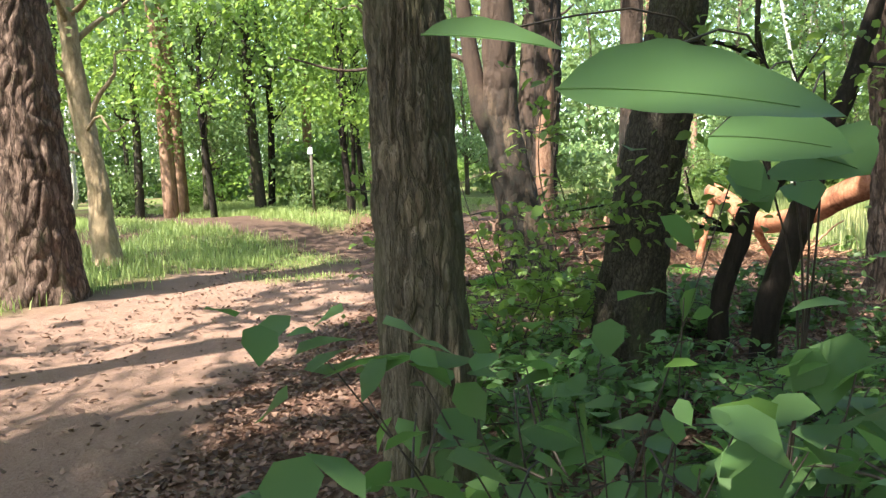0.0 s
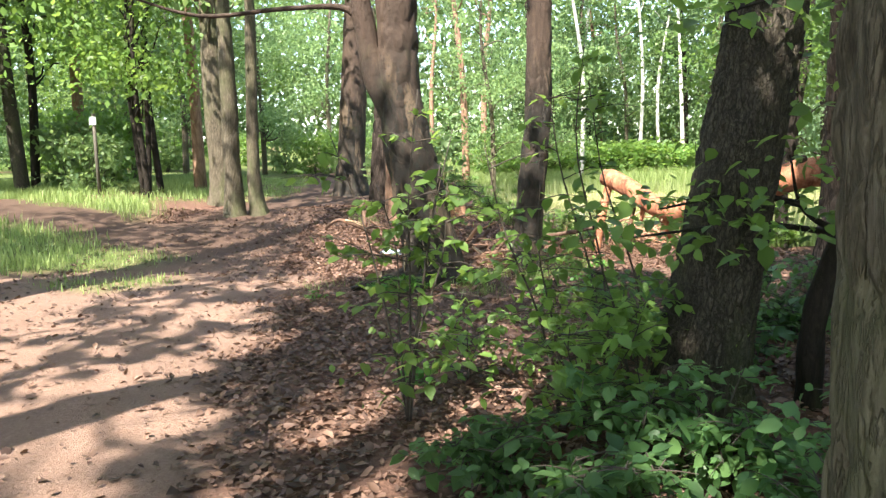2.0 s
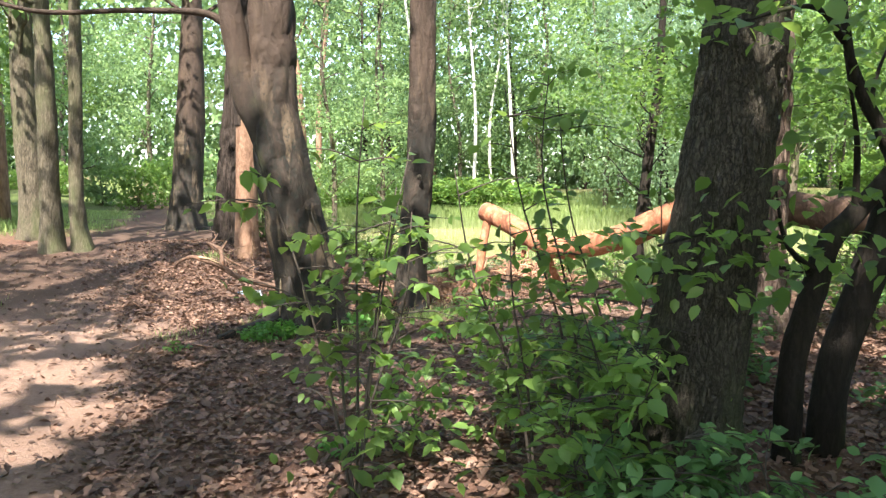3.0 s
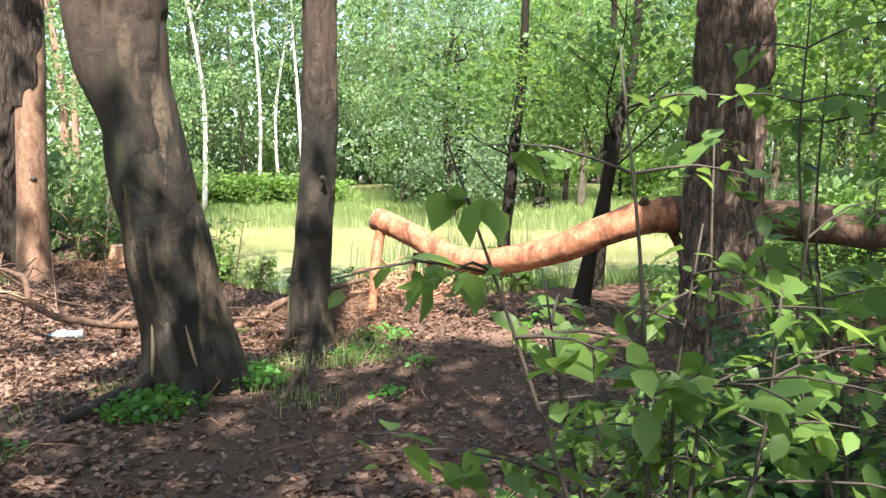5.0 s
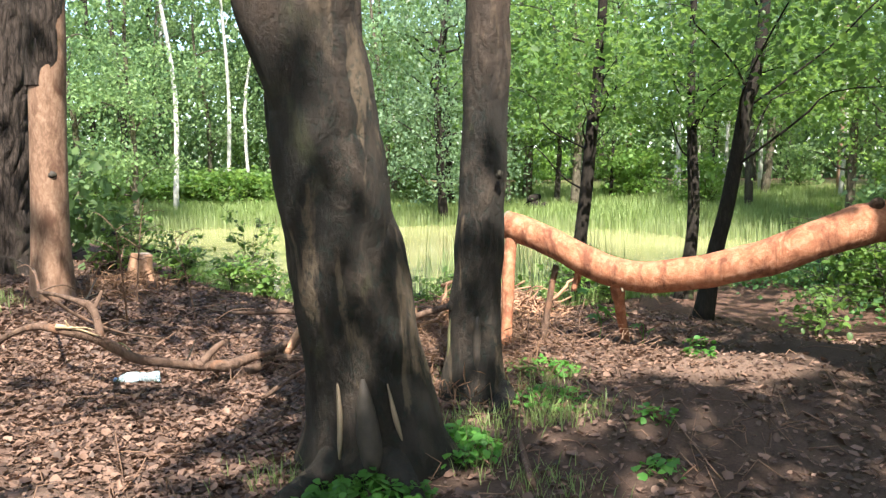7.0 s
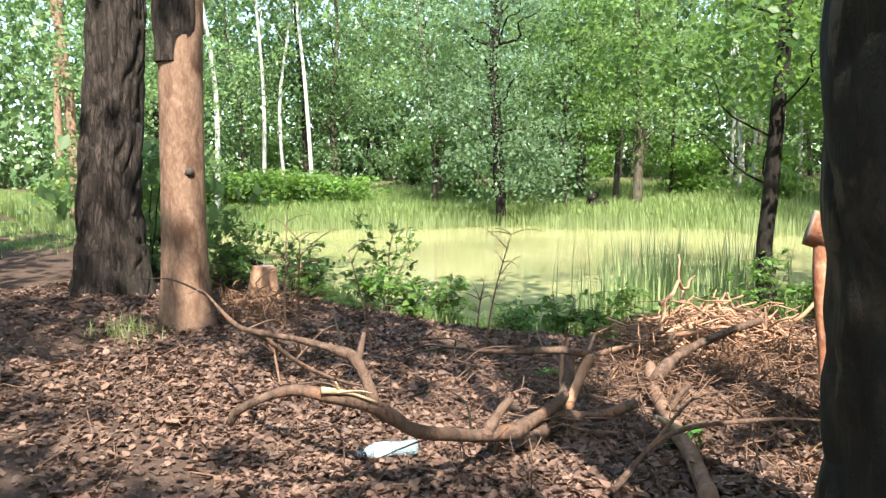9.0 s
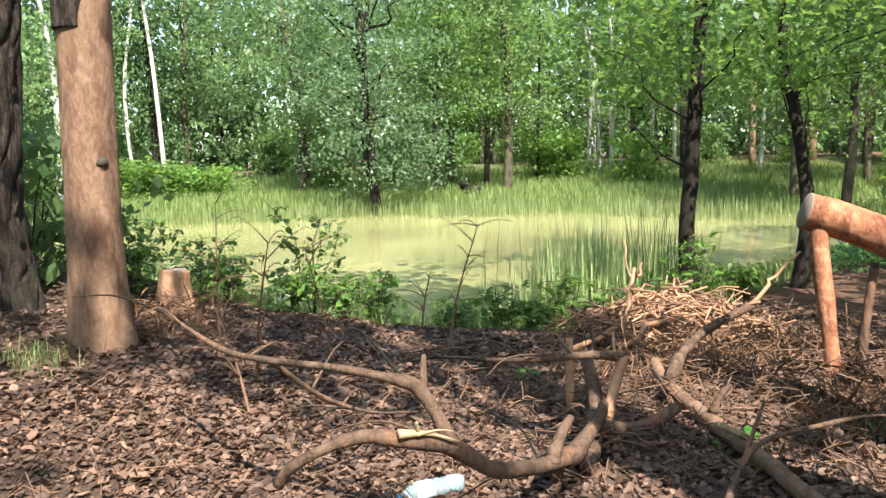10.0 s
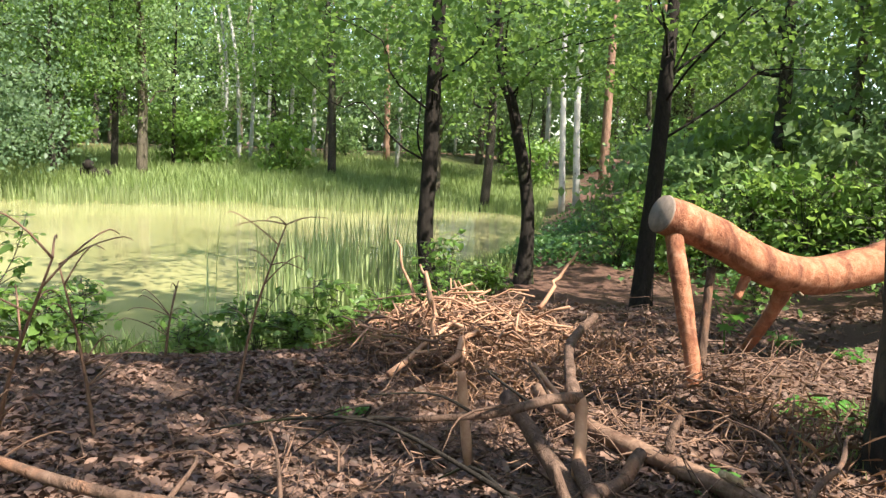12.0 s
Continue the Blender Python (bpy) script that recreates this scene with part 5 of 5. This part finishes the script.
branch("fallen_branch", "broken forked branch lying in brown leaves", [
    ([(-0.86, 11.78, 0.42), (-0.82, 11.74, 0.49), (-0.66, 11.6, 0.57), (-0.5, 11.5, 0.53), (-0.3, 11.47, 0.45), (-0.12, 11.43, 0.31), (0.15, 11.42, 0.22), (0.43, 11.45, 0.15), (0.66, 11.47, 0.11)], 0.022, 0.058),
    ([(-0.3, 11.47, 0.45), (-0.29, 11.53, 0.53), (-0.3, 11.62, 0.64), (-0.35, 11.68, 0.68), (-0.42, 11.97, 0.7), (-0.46, 12.39, 0.68), (-0.39, 12.8, 0.66), (-0.3, 13.4, 0.74)], 0.042, 0.012),
    ([(-0.3, 11.6, 0.63), (-0.25, 11.64, 0.70), (-0.22, 11.66, 0.75)], 0.022, 0.010),
    ([(0.38, 11.45, 0.17), (0.48, 11.46, 0.26), (0.56, 11.46, 0.31)], 0.046, 0.02),
    ([(-0.46, 12.3, 0.68), (-0.2, 12.3, 0.46), (0.1, 12.3, 0.3), (0.45, 12.3, 0.2)], 0.018, 0.006),
    ([(0.5, 11.45, 0.12), (0.8, 11.5, 0.14), (1.02, 11.55, 0.16), (1.12, 11.58, 0.19)], 0.05, 0.036),
    ([(-0.56, 11.49, 0.575), (-0.44, 11.455, 0.545), (-0.30, 11.43, 0.475)], 0.020, 0.006, BREAK),
    ([(-0.5, 11.46, 0.56), (-0.4, 11.44, 0.55), (-0.34, 11.42, 0.53)], 0.010, 0.003, BREAK),
    ([(-0.48, 11.47, 0.55), (-0.51, 11.45, 0.61)], 0.014, 0.006, BREAK),
    ([(0.5, 11.46, 0.12), (0.49, 11.5, 0.03), (0.47, 11.52, -0.06)], 0.035, 0.025)], twigs=6, level=False)
branch("fallen_branch", "stripped forked branch standing on broken stubs", [
    ([(0.6, 11.4, 0.05), (0.85, 11.5, 0.06), (1.05, 11.6, 0.08), (1.3, 11.73, 0.16), (1.55, 11.92, 0.31)], 0.056, 0.05),
    ([(1.12, 11.57, 0.10), (1.2, 11.57, 0.22), (1.3, 11.57, 0.35), (1.35, 11.58, 0.39)], 0.04, 0.036, PALE_TWIG),
    ([(1.35, 11.58, 0.39), (1.22, 11.7, 0.42), (1.03, 11.93, 0.40), (0.98, 12.25, 0.36)], 0.040, 0.018),
    ([(0.98, 12.24, 0.36), (1.02, 12.5, 0.33), (1.19, 12.9, 0.22), (1.27, 13.3, 0.1)], 0.014, 0.005, ALDER),
    ([(1.67, 12.1, -0.12), (1.73, 12.14, 0.12), (1.79, 12.17, 0.33)], 0.036, 0.03, PALE_TWIG),
    ([(1.3, 11.58, 0.34), (1.48, 11.7, 0.38), (1.66, 11.8, 0.44)], 0.022, 0.008, PALE_TWIG),
    ([(1.0, 11.58, 0.1), (1.2, 11.4, 0.08), (1.42, 11.3, 0.14)], 0.04, 0.036)], twigs=4, level=False)
branch("fallen_branch", "long peeled pole lying from the brush pile", [
    ([(0.72, 10.40, 0.06), (1.0, 10.63, 0.06), (1.26, 10.88, 0.06), (1.5, 11.12, 0.06), (1.78, 11.39, 0.05), (2.1, 11.68, 0.08), (2.26, 11.8, 0.12)], 0.062, 0.048, PEELED),
    ([(1.98, 11.57, 0.1), (2.3, 11.62, 0.2), (2.8, 11.62, 0.27), (3.18, 11.47, 0.36)], 0.05, 0.034),
    ([(1.55, 11.16, 0.1), (1.62, 11.14, 0.18), (1.66, 11.1, 0.24)], 0.026, 0.02),
    ([(1.3, 10.9, 0.1), (1.22, 10.98, 0.16), (1.18, 11.0, 0.18)], 0.024, 0.02, BREAK)], level=False)
branch("fallen_branch", "thin pale crooked stick lying on brown litter", [([(0.5, 10.75, 0.05), (0.9, 10.75, 0.2), (1.2, 10.55, 0.24), (1.7, 10.35, 0.2), (2.0, 10.1, 0.1)], 0.02, 0.008, DEADWOOD), ([(0.75, 10.76, 0.14), (1.2, 10.8, 0.3), (1.7, 10.9, 0.24)], 0.014, 0.005, DEADWOOD)])
branch("fallen_branch", "grey dead branch among grass at the tree's foot", [([(0.9, 8.65, 0.03), (1.1, 8.9, 0.06), (1.3, 9.15, 0.05)], 0.03, 0.015)])
branch("fallen_branch", "dark fallen branch at the foot of a pine", [([(0.7, 20.0, 0.1), (1.3, 20.6, 0.35), (2.0, 19.8, 0.3), (2.8, 19.0, 0.15)], 0.09, 0.06, ALDER)])
# Thin dead stems that stand up out of the litter by the water.
for i, (x, y, h) in enumerate([(0.6, 13.9, 1.0), (1.3, 13.9, 0.9), (2.38, 13.7, 1.15), (1.0, 14.9, 1.1), (3.1, 14.6, 0.6), (0.2, 13.4, 0.7)]):
    q = np.random.default_rng(400 + i)
    z = ground_at(x, y)
    ob = thing("dead_stem", (x, y, z), "thin dry stem with bare curling twigs", "dead plant", "dry stems by the water")
    lean = q.normal(0, 0.25, 2)
    line = smooth_line([(0, 0, -0.05), (lean[0] * 0.4 * h, lean[1] * 0.4 * h, h * 0.5), (lean[0] * h, lean[1] * h, h)], 10)
    part("stem", tube(line, np.linspace(0.012, 0.004, 10), 6), TWIG, ob)
    for k in range(9):
        p = line[int(q.integers(3, 10))]
        b, ln = q.uniform(0, 6.28), q.uniform(0.1, 0.28)
        e = p + np.array([math.cos(b) * ln, math.sin(b) * ln, q.uniform(0.0, 0.2)])
        part("twig", tube(smooth_line([p, (p + e) / 2 + [0, 0, 0.02], e, e + [math.cos(b) * 0.05, math.sin(b) * 0.05, -0.02]], 8), np.linspace(0.005, 0.002, 8), 5), TWIG, ob)


def brush_pile():
    q = np.random.default_rng(21)
    cx, cy = 4.3, 12.5
    z = ground_at(cx, cy)
    ob = thing("brush_pile", (cx, cy, z), "heaped pile of tan dry sticks and pine twigs", "brush pile")
    for i in range(280):
        a, r = q.uniform(0, 6.28), 0.9 * math.sqrt(q.uniform(0, 1))
        top = 0.42 * max(0.0, 1 - (r / 1.0) ** 1.6)
        c = np.array([math.cos(a) * r, math.sin(a) * r, q.uniform(0.25, 1.05) * top + 0.03])
        b, ln = a + q.normal(1.57, 0.7), q.uniform(0.3, 1.0)
        d = np.array([math.cos(b), math.sin(b), q.normal(-0.05, 0.18)]) * ln / 2
        s, e = c - d, c + d
        s[2], e[2] = max(s[2], 0.01), max(e[2], 0.01)
        part("stick", stick(s, e, q.uniform(0.004, 0.015), 0.07, 6, 5, q), PALE_TWIG if q.uniform() < 0.72 else TWIG, ob)
    for s, e, r in [((-0.9, -0.1, 0.1), (0.5, 0.2, 0.45), 0.025), ((-0.75, 0.1, 0.05), (-0.55, 0.2, 0.5), 0.024), ((-0.62, 0.2, 0.48), (0.4, 0.5, 0.6), 0.022), ((0.3, -0.6, 0.3), (0.75, -0.9, 0.75), 0.022), ((-1.3, 0.35, 0.1), (-0.2, 0.0, 0.3), 0.026), ((-1.1, 0.0, 0.12), (0.1, -0.4, 0.35), 0.026), ((0.2, 0.5, 0.3), (0.5, 0.75, 0.8), 0.018)]:
        part("stick", stick(s, e, r, 0.04, 8, 7, q), PALE_TWIG, ob)
    pts = []
    for i in range(1500):
        a, r = q.uniform(0, 6.28), 1.2 * math.sqrt(q.uniform(0, 1))
        pts.append((math.cos(a) * r, math.sin(a) * r, q.uniform(0.1, 0.9) * 0.42 * max(0.05, 1 - (r / 1.2) ** 1.5)))
    tagged(part("dry_needles", leaves(pts, 0.11, q, 0.4, wide=0.035), DRY_FERN, ob), kind="stuff")


brush_pile()


def twig_litter():
    q = np.random.default_rng(22)
    geos = []
    for i in range(1100):
        if i < 560:
            x, y = q.normal(2.6, 1.0), q.normal(11.4, 0.8)
        else:
            x, y = q.uniform(-1.5, 5), q.uniform(7, 15)
        a, ln = q.uniform(0, 6.28), q.uniform(0.15, 0.8)
        z = ground_at(x, y)
        d = np.array([math.cos(a), math.sin(a), q.normal(0, 0.08)]) * ln / 2
        lift = q.uniform(0.01, 0.16) if i < 560 else 0.012
        geos.append(stick(np.array([x, y, z + lift]) - d, np.array([x, y, z + lift]) + d, q.uniform(0.0015, 0.006), 0.14, 6, 4, q))
    tagged(part("twig_litter", join(*geos), TWIG), "scattered thin brown twigs on the woodland floor", "twigs", kind="stuff")


twig_litter()


# ---- litter, grass and reeds ----
def leaf_litter():
    q = np.random.default_rng(23)
    n = 280000
    x, y = q.uniform(-4.5, 6.5, n), q.uniform(0.8, 17.5, n)
    x[:70000], y[:70000] = q.uniform(-1.5, 4.0, 70000), q.uniform(9.6, 14.6, 70000)
    keep = q.uniform(0, 1, n) < (1 - (0.93 - 0.4 * step(9.5, 12, y) * step(-2.6, -1.2, x)) * lane(x, y) * step(26, 20, y)) * (1 - 0.3 * bare(x, y)) * (1 - 0.6 * step(1.2, 0.7, np.hypot((x - 2.8) / 2.8, (y - 8.4) / 2.4))) * (1 - 0.8 * grassy(x, y))
    keep &= (pond_distance(x, y) > 0.5) & (vnoise(np.stack([x, y, x * 0], 1) * 1.2, 50) + 0.35 * q.uniform(0, 1, n) > 0.35)
    x, y = x[keep], y[keep]
    p = np.stack([x, y, height(x, y) + q.uniform(0.004, 0.022, len(x))], 1)
    tagged(part("leaf_litter", dead_leaves(p, 0.038, q), LITTER), "curled brown dead leaves strewn over the floor", "leaf litter", kind="stuff")


leaf_litter()


def scatter(n, x0, x1, y0, y1, seed, chance):
    q = np.random.default_rng(seed)
    x, y = q.uniform(x0, x1, n), q.uniform(y0, y1, n)
    k = q.uniform(0, 1, n) < chance(x, y)
    x, y = x[k], y[k]
    return np.stack([x, y, height(x, y) - 0.01], 1), q


p, q = scatter(150000, -16, 4, 3, 30, 61, lambda x, y: grassy(x, y) * np.where(y > 14, 0.9, 0.75))
tagged(part("grass", blades(p, np.where(p[:, 0] < -4.6, 0.2, 0.1), q, 0.5, 0.009), GRASS), "patchy bright grass along the lane", "grass", kind="stuff")
# Meadow and reed beds round the pond.
p, q = scatter(210000, 1.5, 34, 12.5, 44, 62, lambda x, y: step(-1.2, 0.2, pond_distance(x, y)) * step(16, 5, pond_distance(x, y)) * step(4.0, 6.5, x + 0.25 * (y - 14)) * 0.9 * (bare(x, y) < 0.3) * np.where((x < 9.5) & (y < 16), 0.5, 1))
tagged(part("meadow_grass", blades(p, np.where(p[:, 1] > 20, 0.42, 0.3), q, 0.45, 0.015), GRASS), "tall bright green grass round the pond", "grass", kind="stuff")
p, q = scatter(60000, 1.5, 22, 14.5, 38, 63, lambda x, y: step(-2.6, -0.6, pond_distance(x, y)) * (pond_distance(x, y) < 0.6) * step(21, 26, y + 0.55 * (x - 6)) * 0.55 * (0.3 + 0.7 * (vnoise(np.stack([x, y, x * 0], 1) * 0.5, 64) > 0.45)))
p[:, 2] = np.maximum(p[:, 2], WATER - 0.02)
tagged(part("reeds", blades(p, 0.6, q, 0.2, 0.014), REED), "pale green reed bed along the far shore", "reeds", kind="stuff")
for i, (x, y, n) in enumerate([(6.2, 14.3, 200), (5.5, 14.5, 150), (7.8, 14.2, 130)]):
    q = np.random.default_rng(70 + i)
    pts = np.stack([x + q.normal(0, 0.35, n), y + q.normal(0, 0.3, n), np.full(n, WATER - 0.05)], 1)
    tagged(part("reed_clump", blades(pts, 1.15, q, 0.18, 0.012), REED), "tall upright reeds standing in the pond margin", "reeds", "reed clumps", "stuff")
p, q = scatter(26000, 1.5, 10, 12, 18.5, 65, lambda x, y: step(-0.5, -0.1, pond_distance(x, y)) * step(0.9, 0.4, pond_distance(x, y)) * (0.25 + 0.75 * (vnoise(np.stack([x, y, x * 0], 1) * 1.4, 66) > 0.42)))
p[:, 2] = np.maximum(p[:, 2], WATER - 0.02)
tagged(part("shore_grass", blades(p, 0.24, q, 0.7, 0.010), GRASS), "low green plants along the pond margin", "grass", kind="stuff")
TUFT = "small tuft of thin green grass at a tree's foot"
for i, (x, y, n, h) in enumerate([(0.95, 9.15, 170, 0.22), (1.25, 9.5, 130, 0.2), (0.05, 9.6, 130, 0.16), (2.1, 9.75, 170, 0.2), (1.95, 10.3, 120, 0.18), (2.5, 10.0, 120, 0.16), (-0.35, 15.0, 150, 0.26), (-0.75, 9.37, 60, 0.18), (1.7, 9.3, 170, 0.24), (1.0, 8.6, 120, 0.16), (2.0, 9.2, 120, 0.15)]):
    q = np.random.default_rng(90 + i)
    xx, yy = x + q.normal(0, 0.14, n), y + q.normal(0, 0.14, n)
    tagged(part("grass_tuft", blades(np.stack([xx, yy, height(xx, yy) - 0.01], 1), h * 0.62, q, 0.9, 0.0035), GRASS), TUFT, "grass tuft", "grass tufts", "stuff")


def low_plant(x, y, r, h, n, seed, label, size=0.045):
    q = np.random.default_rng(seed)
    ob = thing("ground_plant", (x, y, ground_at(x, y)), label, "plant", "low plants")
    a, d = q.uniform(0, 6.28, n), r * np.sqrt(q.uniform(0, 1, n))
    z = h * (0.35 + 0.65 * q.uniform(0, 1, n)) * (1 - 0.55 * (d / r) ** 2)
    pts = np.stack([np.cos(a) * d, np.sin(a) * d, z], 1)
    part("foliage", leaves(pts, size, q, 0.8, fine=True, wide=0.42), CLOVER, ob)
    tagged(part("stalkwork", join(*[tube([(p[0] * 0.8, p[1] * 0.8, -0.01), tuple(p)], [0.0025, 0.0015], 4, cap=False) for p in pts[::6]]), CLOVER, ob), kind="stuff")


low_plant(0.14, 8.98, 0.34, 0.17, 620, 101, "low clump of bright green leaves at the trunk's foot")
low_plant(0.92, 9.26, 0.26, 0.14, 300, 102, "small bright green weeds in grass", 0.05)
low_plant(2.05, 9.56, 0.3, 0.10, 160, 103, "small bright green weeds in grass", 0.045)
low_plant(2.6, 10.15, 0.28, 0.10, 150, 104, "small bright green weeds in grass", 0.045)
for i, (x, y) in enumerate([(-0.75, 8.7), (2.15, 8.8), (3.9, 9.6), (1.6, 8.4), (1.4, 10.95), (4.4, 9.9), (2.4, 12.9), (0.15, 5.6), (1.4, 4.0)]):
    low_plant(x, y, 0.13, 0.09, 40, 110 + i, "tiny bright green weed in leaf litter", 0.05)


p, q = scatter(80000, 4.9, 17, 0.5, 12.8, 67, lambda x, y: step(5.8, 8.0, x + 0.5 * np.minimum(7 - y, 2)) * (pond_distance(x, y) > 0.3) * (0.2 + 0.8 * (vnoise(np.stack([x, y, x * 0], 1) * 0.8, 68) > 0.45)))
p[:, 2] += q.uniform(0.03, 0.4, len(p)) ** 1.3
tagged(part("undergrowth", leaves(p, 0.085, q, 0.65, wide=0.38), LEAF_LOW), "low leafy undergrowth covering the shaded floor", "undergrowth", kind="stuff")


def maple_leaf_geo(size, q):
    pts = []
    for k, (a, r) in enumerate([(-150, 0.45), (-115, 0.28), (-95, 0.75), (-60, 0.35), (-45, 0.9), (-20, 0.42), (0, 1.1), (20, 0.42), (45, 0.9), (60, 0.35), (95, 0.75), (115, 0.28), (150, 0.45)]):
        pts.append((math.cos(radians(a)) * r * size, math.sin(radians(a)) * r * size, -0.12 * r * r * size))
    pts.append((0, 0, 0))
    return np.array(pts), [(i, i + 1, 13) for i in range(12)] + [(12, 0, 13)]


def seedling(x, y, spots, seed):
    q = np.random.default_rng(seed)
    ob = thing("maple_seedling", (x, y, ground_at(x, y)), "maple seedling with large bright lobed leaves", "seedling", "maple seedlings")
    part("stem", tube(smooth_line([(0, 0, -0.03), (0.02, 0, 0.2), (spots[0][0], spots[0][1], spots[0][2])], 8), np.linspace(0.006, 0.003, 8), 6), CLOVER, ob)
    for sx, sy, sz, s in spots:
        v, f = maple_leaf_geo(s, q)
        m = np.array(Euler((q.normal(0.3, 0.3), q.normal(0.25, 0.25), q.uniform(0, 6.28))).to_matrix())
        leaf = part("leaf", (v @ m.T + [sx, sy, sz], f), CLOVER, ob)
        part("leaf_stalk", tube([(0.02, 0, max(0.05, sz - 0.12)), (sx, sy, sz)], [0.003, 0.002], 5), CLOVER, leaf)


seedling(3.75, 10.52, [(-0.12, 0.12, 0.47, 0.13), (0.02, -0.03, 0.30, 0.16), (0.14, -0.14, 0.28, 0.14), (-0.06, 0.02, 0.24, 0.13)], 121)
seedling(3.85, 10.12, [(0.0, 0.05, 0.2, 0.08), (0.08, -0.04, 0.16, 0.08)], 122)


# ---- small things ----
def bottle():
    z = ground_at(0.05, 11.9)
    glass, t, b = material("crumpled_clear_plastic")
    b.inputs["Base Color"].default_value = (0.60, 0.75, 0.84, 1)
    b.inputs["Roughness"].default_value, b.inputs["Transmission Weight"].default_value, b.inputs["IOR"].default_value = 0.12, 0.75, 1.25
    bump(t, b, noise_tex(t, coords(t), 40, 4), 0.6, 0.01)
    wrap = plain_mat("pale_blue_label", (0.42, 0.60, 0.70), (0.58, 0.72, 0.80), 30, 0.4, 0.2)
    cap = plain_mat("blue_plastic_cap", (0.10, 0.25, 0.45), (0.14, 0.32, 0.52), 30, 0.4, 0.1)
    ob = thing("plastic_bottle", (0.05, 11.9, z + 0.04), "crumpled clear plastic bottle lying in dead leaves", "bottle")
    ob.rotation_euler = (0, 0, radians(157))
    prof = [(-0.17, 0.030), (-0.165, 0.040), (-0.12, 0.041), (-0.08, 0.037), (-0.04, 0.042), (0.0, 0.041), (0.05, 0.042), (0.09, 0.036), (0.12, 0.02), (0.135, 0.014)]
    body = smooth_line([(x, 0, 0, r) for x, r in prof], 30)
    part("body", tube(body[:, :3], body[:, 3], 20, 0.16, 40, 2), glass, ob)
    part("label", tube([(-0.02 + 0.018 * i, 0, 0.001) for i in range(6)], [0.0435, 0.0445, 0.044, 0.045, 0.044, 0.043], 20, 0.1, 40, 2, cap=False), wrap, ob, "pale blue wrap-round label")
    part("cap", tube([(0.135, 0, 0), (0.15, 0, 0), (0.155, 0, 0)], [0.016, 0.016, 0.013], 16), cap, ob, "blue screw cap")


bottle()


def sign_post():
    z = ground_at(-7.0, 19.9)
    ob = thing("sign_post", (-7.0, 19.9, z), "thin dark post with a small pale sign in grass", "sign")
    grey, pale = plain_mat("dark_weathered_post", (0.05, 0.045, 0.035), (0.10, 0.09, 0.07), 20), plain_mat("pale_sign_board", (0.30, 0.38, 0.35), (0.42, 0.49, 0.46), 10, 0.5, 0.05)
    part("post", tube([(0, 0, -0.1), (0, 0, 1.0), (0.01, 0, 2.0)], [0.045, 0.045, 0.04], 10, 0.06), grey, ob)
    bm = bmesh.new()
    bmesh.ops.create_cube(bm, size=1, matrix=Matrix.Translation((0, -0.05, 1.82)) @ Matrix.Diagonal((0.17, 0.02, 0.2, 1)))
    bmesh.ops.bevel(bm, geom=bm.edges[:], offset=0.006, segments=2, affect="EDGES")
    me = bpy.data.meshes.new("board")
    bm.to_mesh(me)
    bm.free()
    me.materials.append(pale)
    new("board", me).parent = ob


sign_post()


def stump(x, y, r, h, seed, label, mat):
    ob = thing("stump", (x, y, ground_at(x, y)), label, "stump")
    part("bole", trunk_geo(up([(0, 0, -0.1), (0, 0, h * 0.5), (0.02, 0, h)]), [r * 1.15, r, r * 0.9], sides=28, dz=0.03, amp=0.02, seed=seed, flare=0.06), mat, ob)
    part("top", tube([(0.02, 0, h - 0.01), (0.02, 0, h + 0.006)], [r * 0.9, r * 0.82], 28, 0.1, 20), SPLINTER if mat is DEADWOOD else CUTWOOD, ob)


stump(1.55, 16.45, 0.13, 0.34, 131, "short tan broken stump near the water", PALE_TWIG)
# Dry fern and pine brush round the stripped pine.
for i, (x, y, n) in enumerate([(0.75, 15.2, 420), (1.1, 15.9, 380), (2.4, 10.6, 420), (1.6, 10.2, 300), (3.3, 11.4, 520), (2.7, 12.0, 420), (3.7, 12.1, 420)]):
    q = np.random.default_rng(140 + i)
    ob = thing("dry_brush", (x, y, ground_at(x, y)), "tangle of dry tan needles and fern fronds", "dead plant", "dry brush")
    pts = np.stack([q.normal(0, 0.28, n), q.normal(0, 0.28, n), np.abs(q.normal(0.06, 0.07, n))], 1)
    tagged(part("fronds", leaves(pts, 0.12, q, 0.45, wide=0.035), DRY_FERN, ob), kind="stuff")


def log_seat():
    q = np.random.default_rng(150)
    x, y = 21.9, 28.4
    ob = thing("log_pile", (x, y, ground_at(x, y)), "dark old logs stacked on the far bank", "log pile")
    for dx, dy, dz, r in [(0, 0, 0.16, 0.17), (0.1, 0.38, 0.16, 0.18), (0.05, 0.2, 0.44, 0.16), (0.2, -0.38, 0.14, 0.15)]:
        part("log", tube([(dx - 0.9, dy - 0.7, dz), (dx, dy, dz), (dx + 0.9, dy + 0.6, dz)], [r, r * 1.05, r * 0.95], 14, 0.08), ALDER, ob)


log_seat()
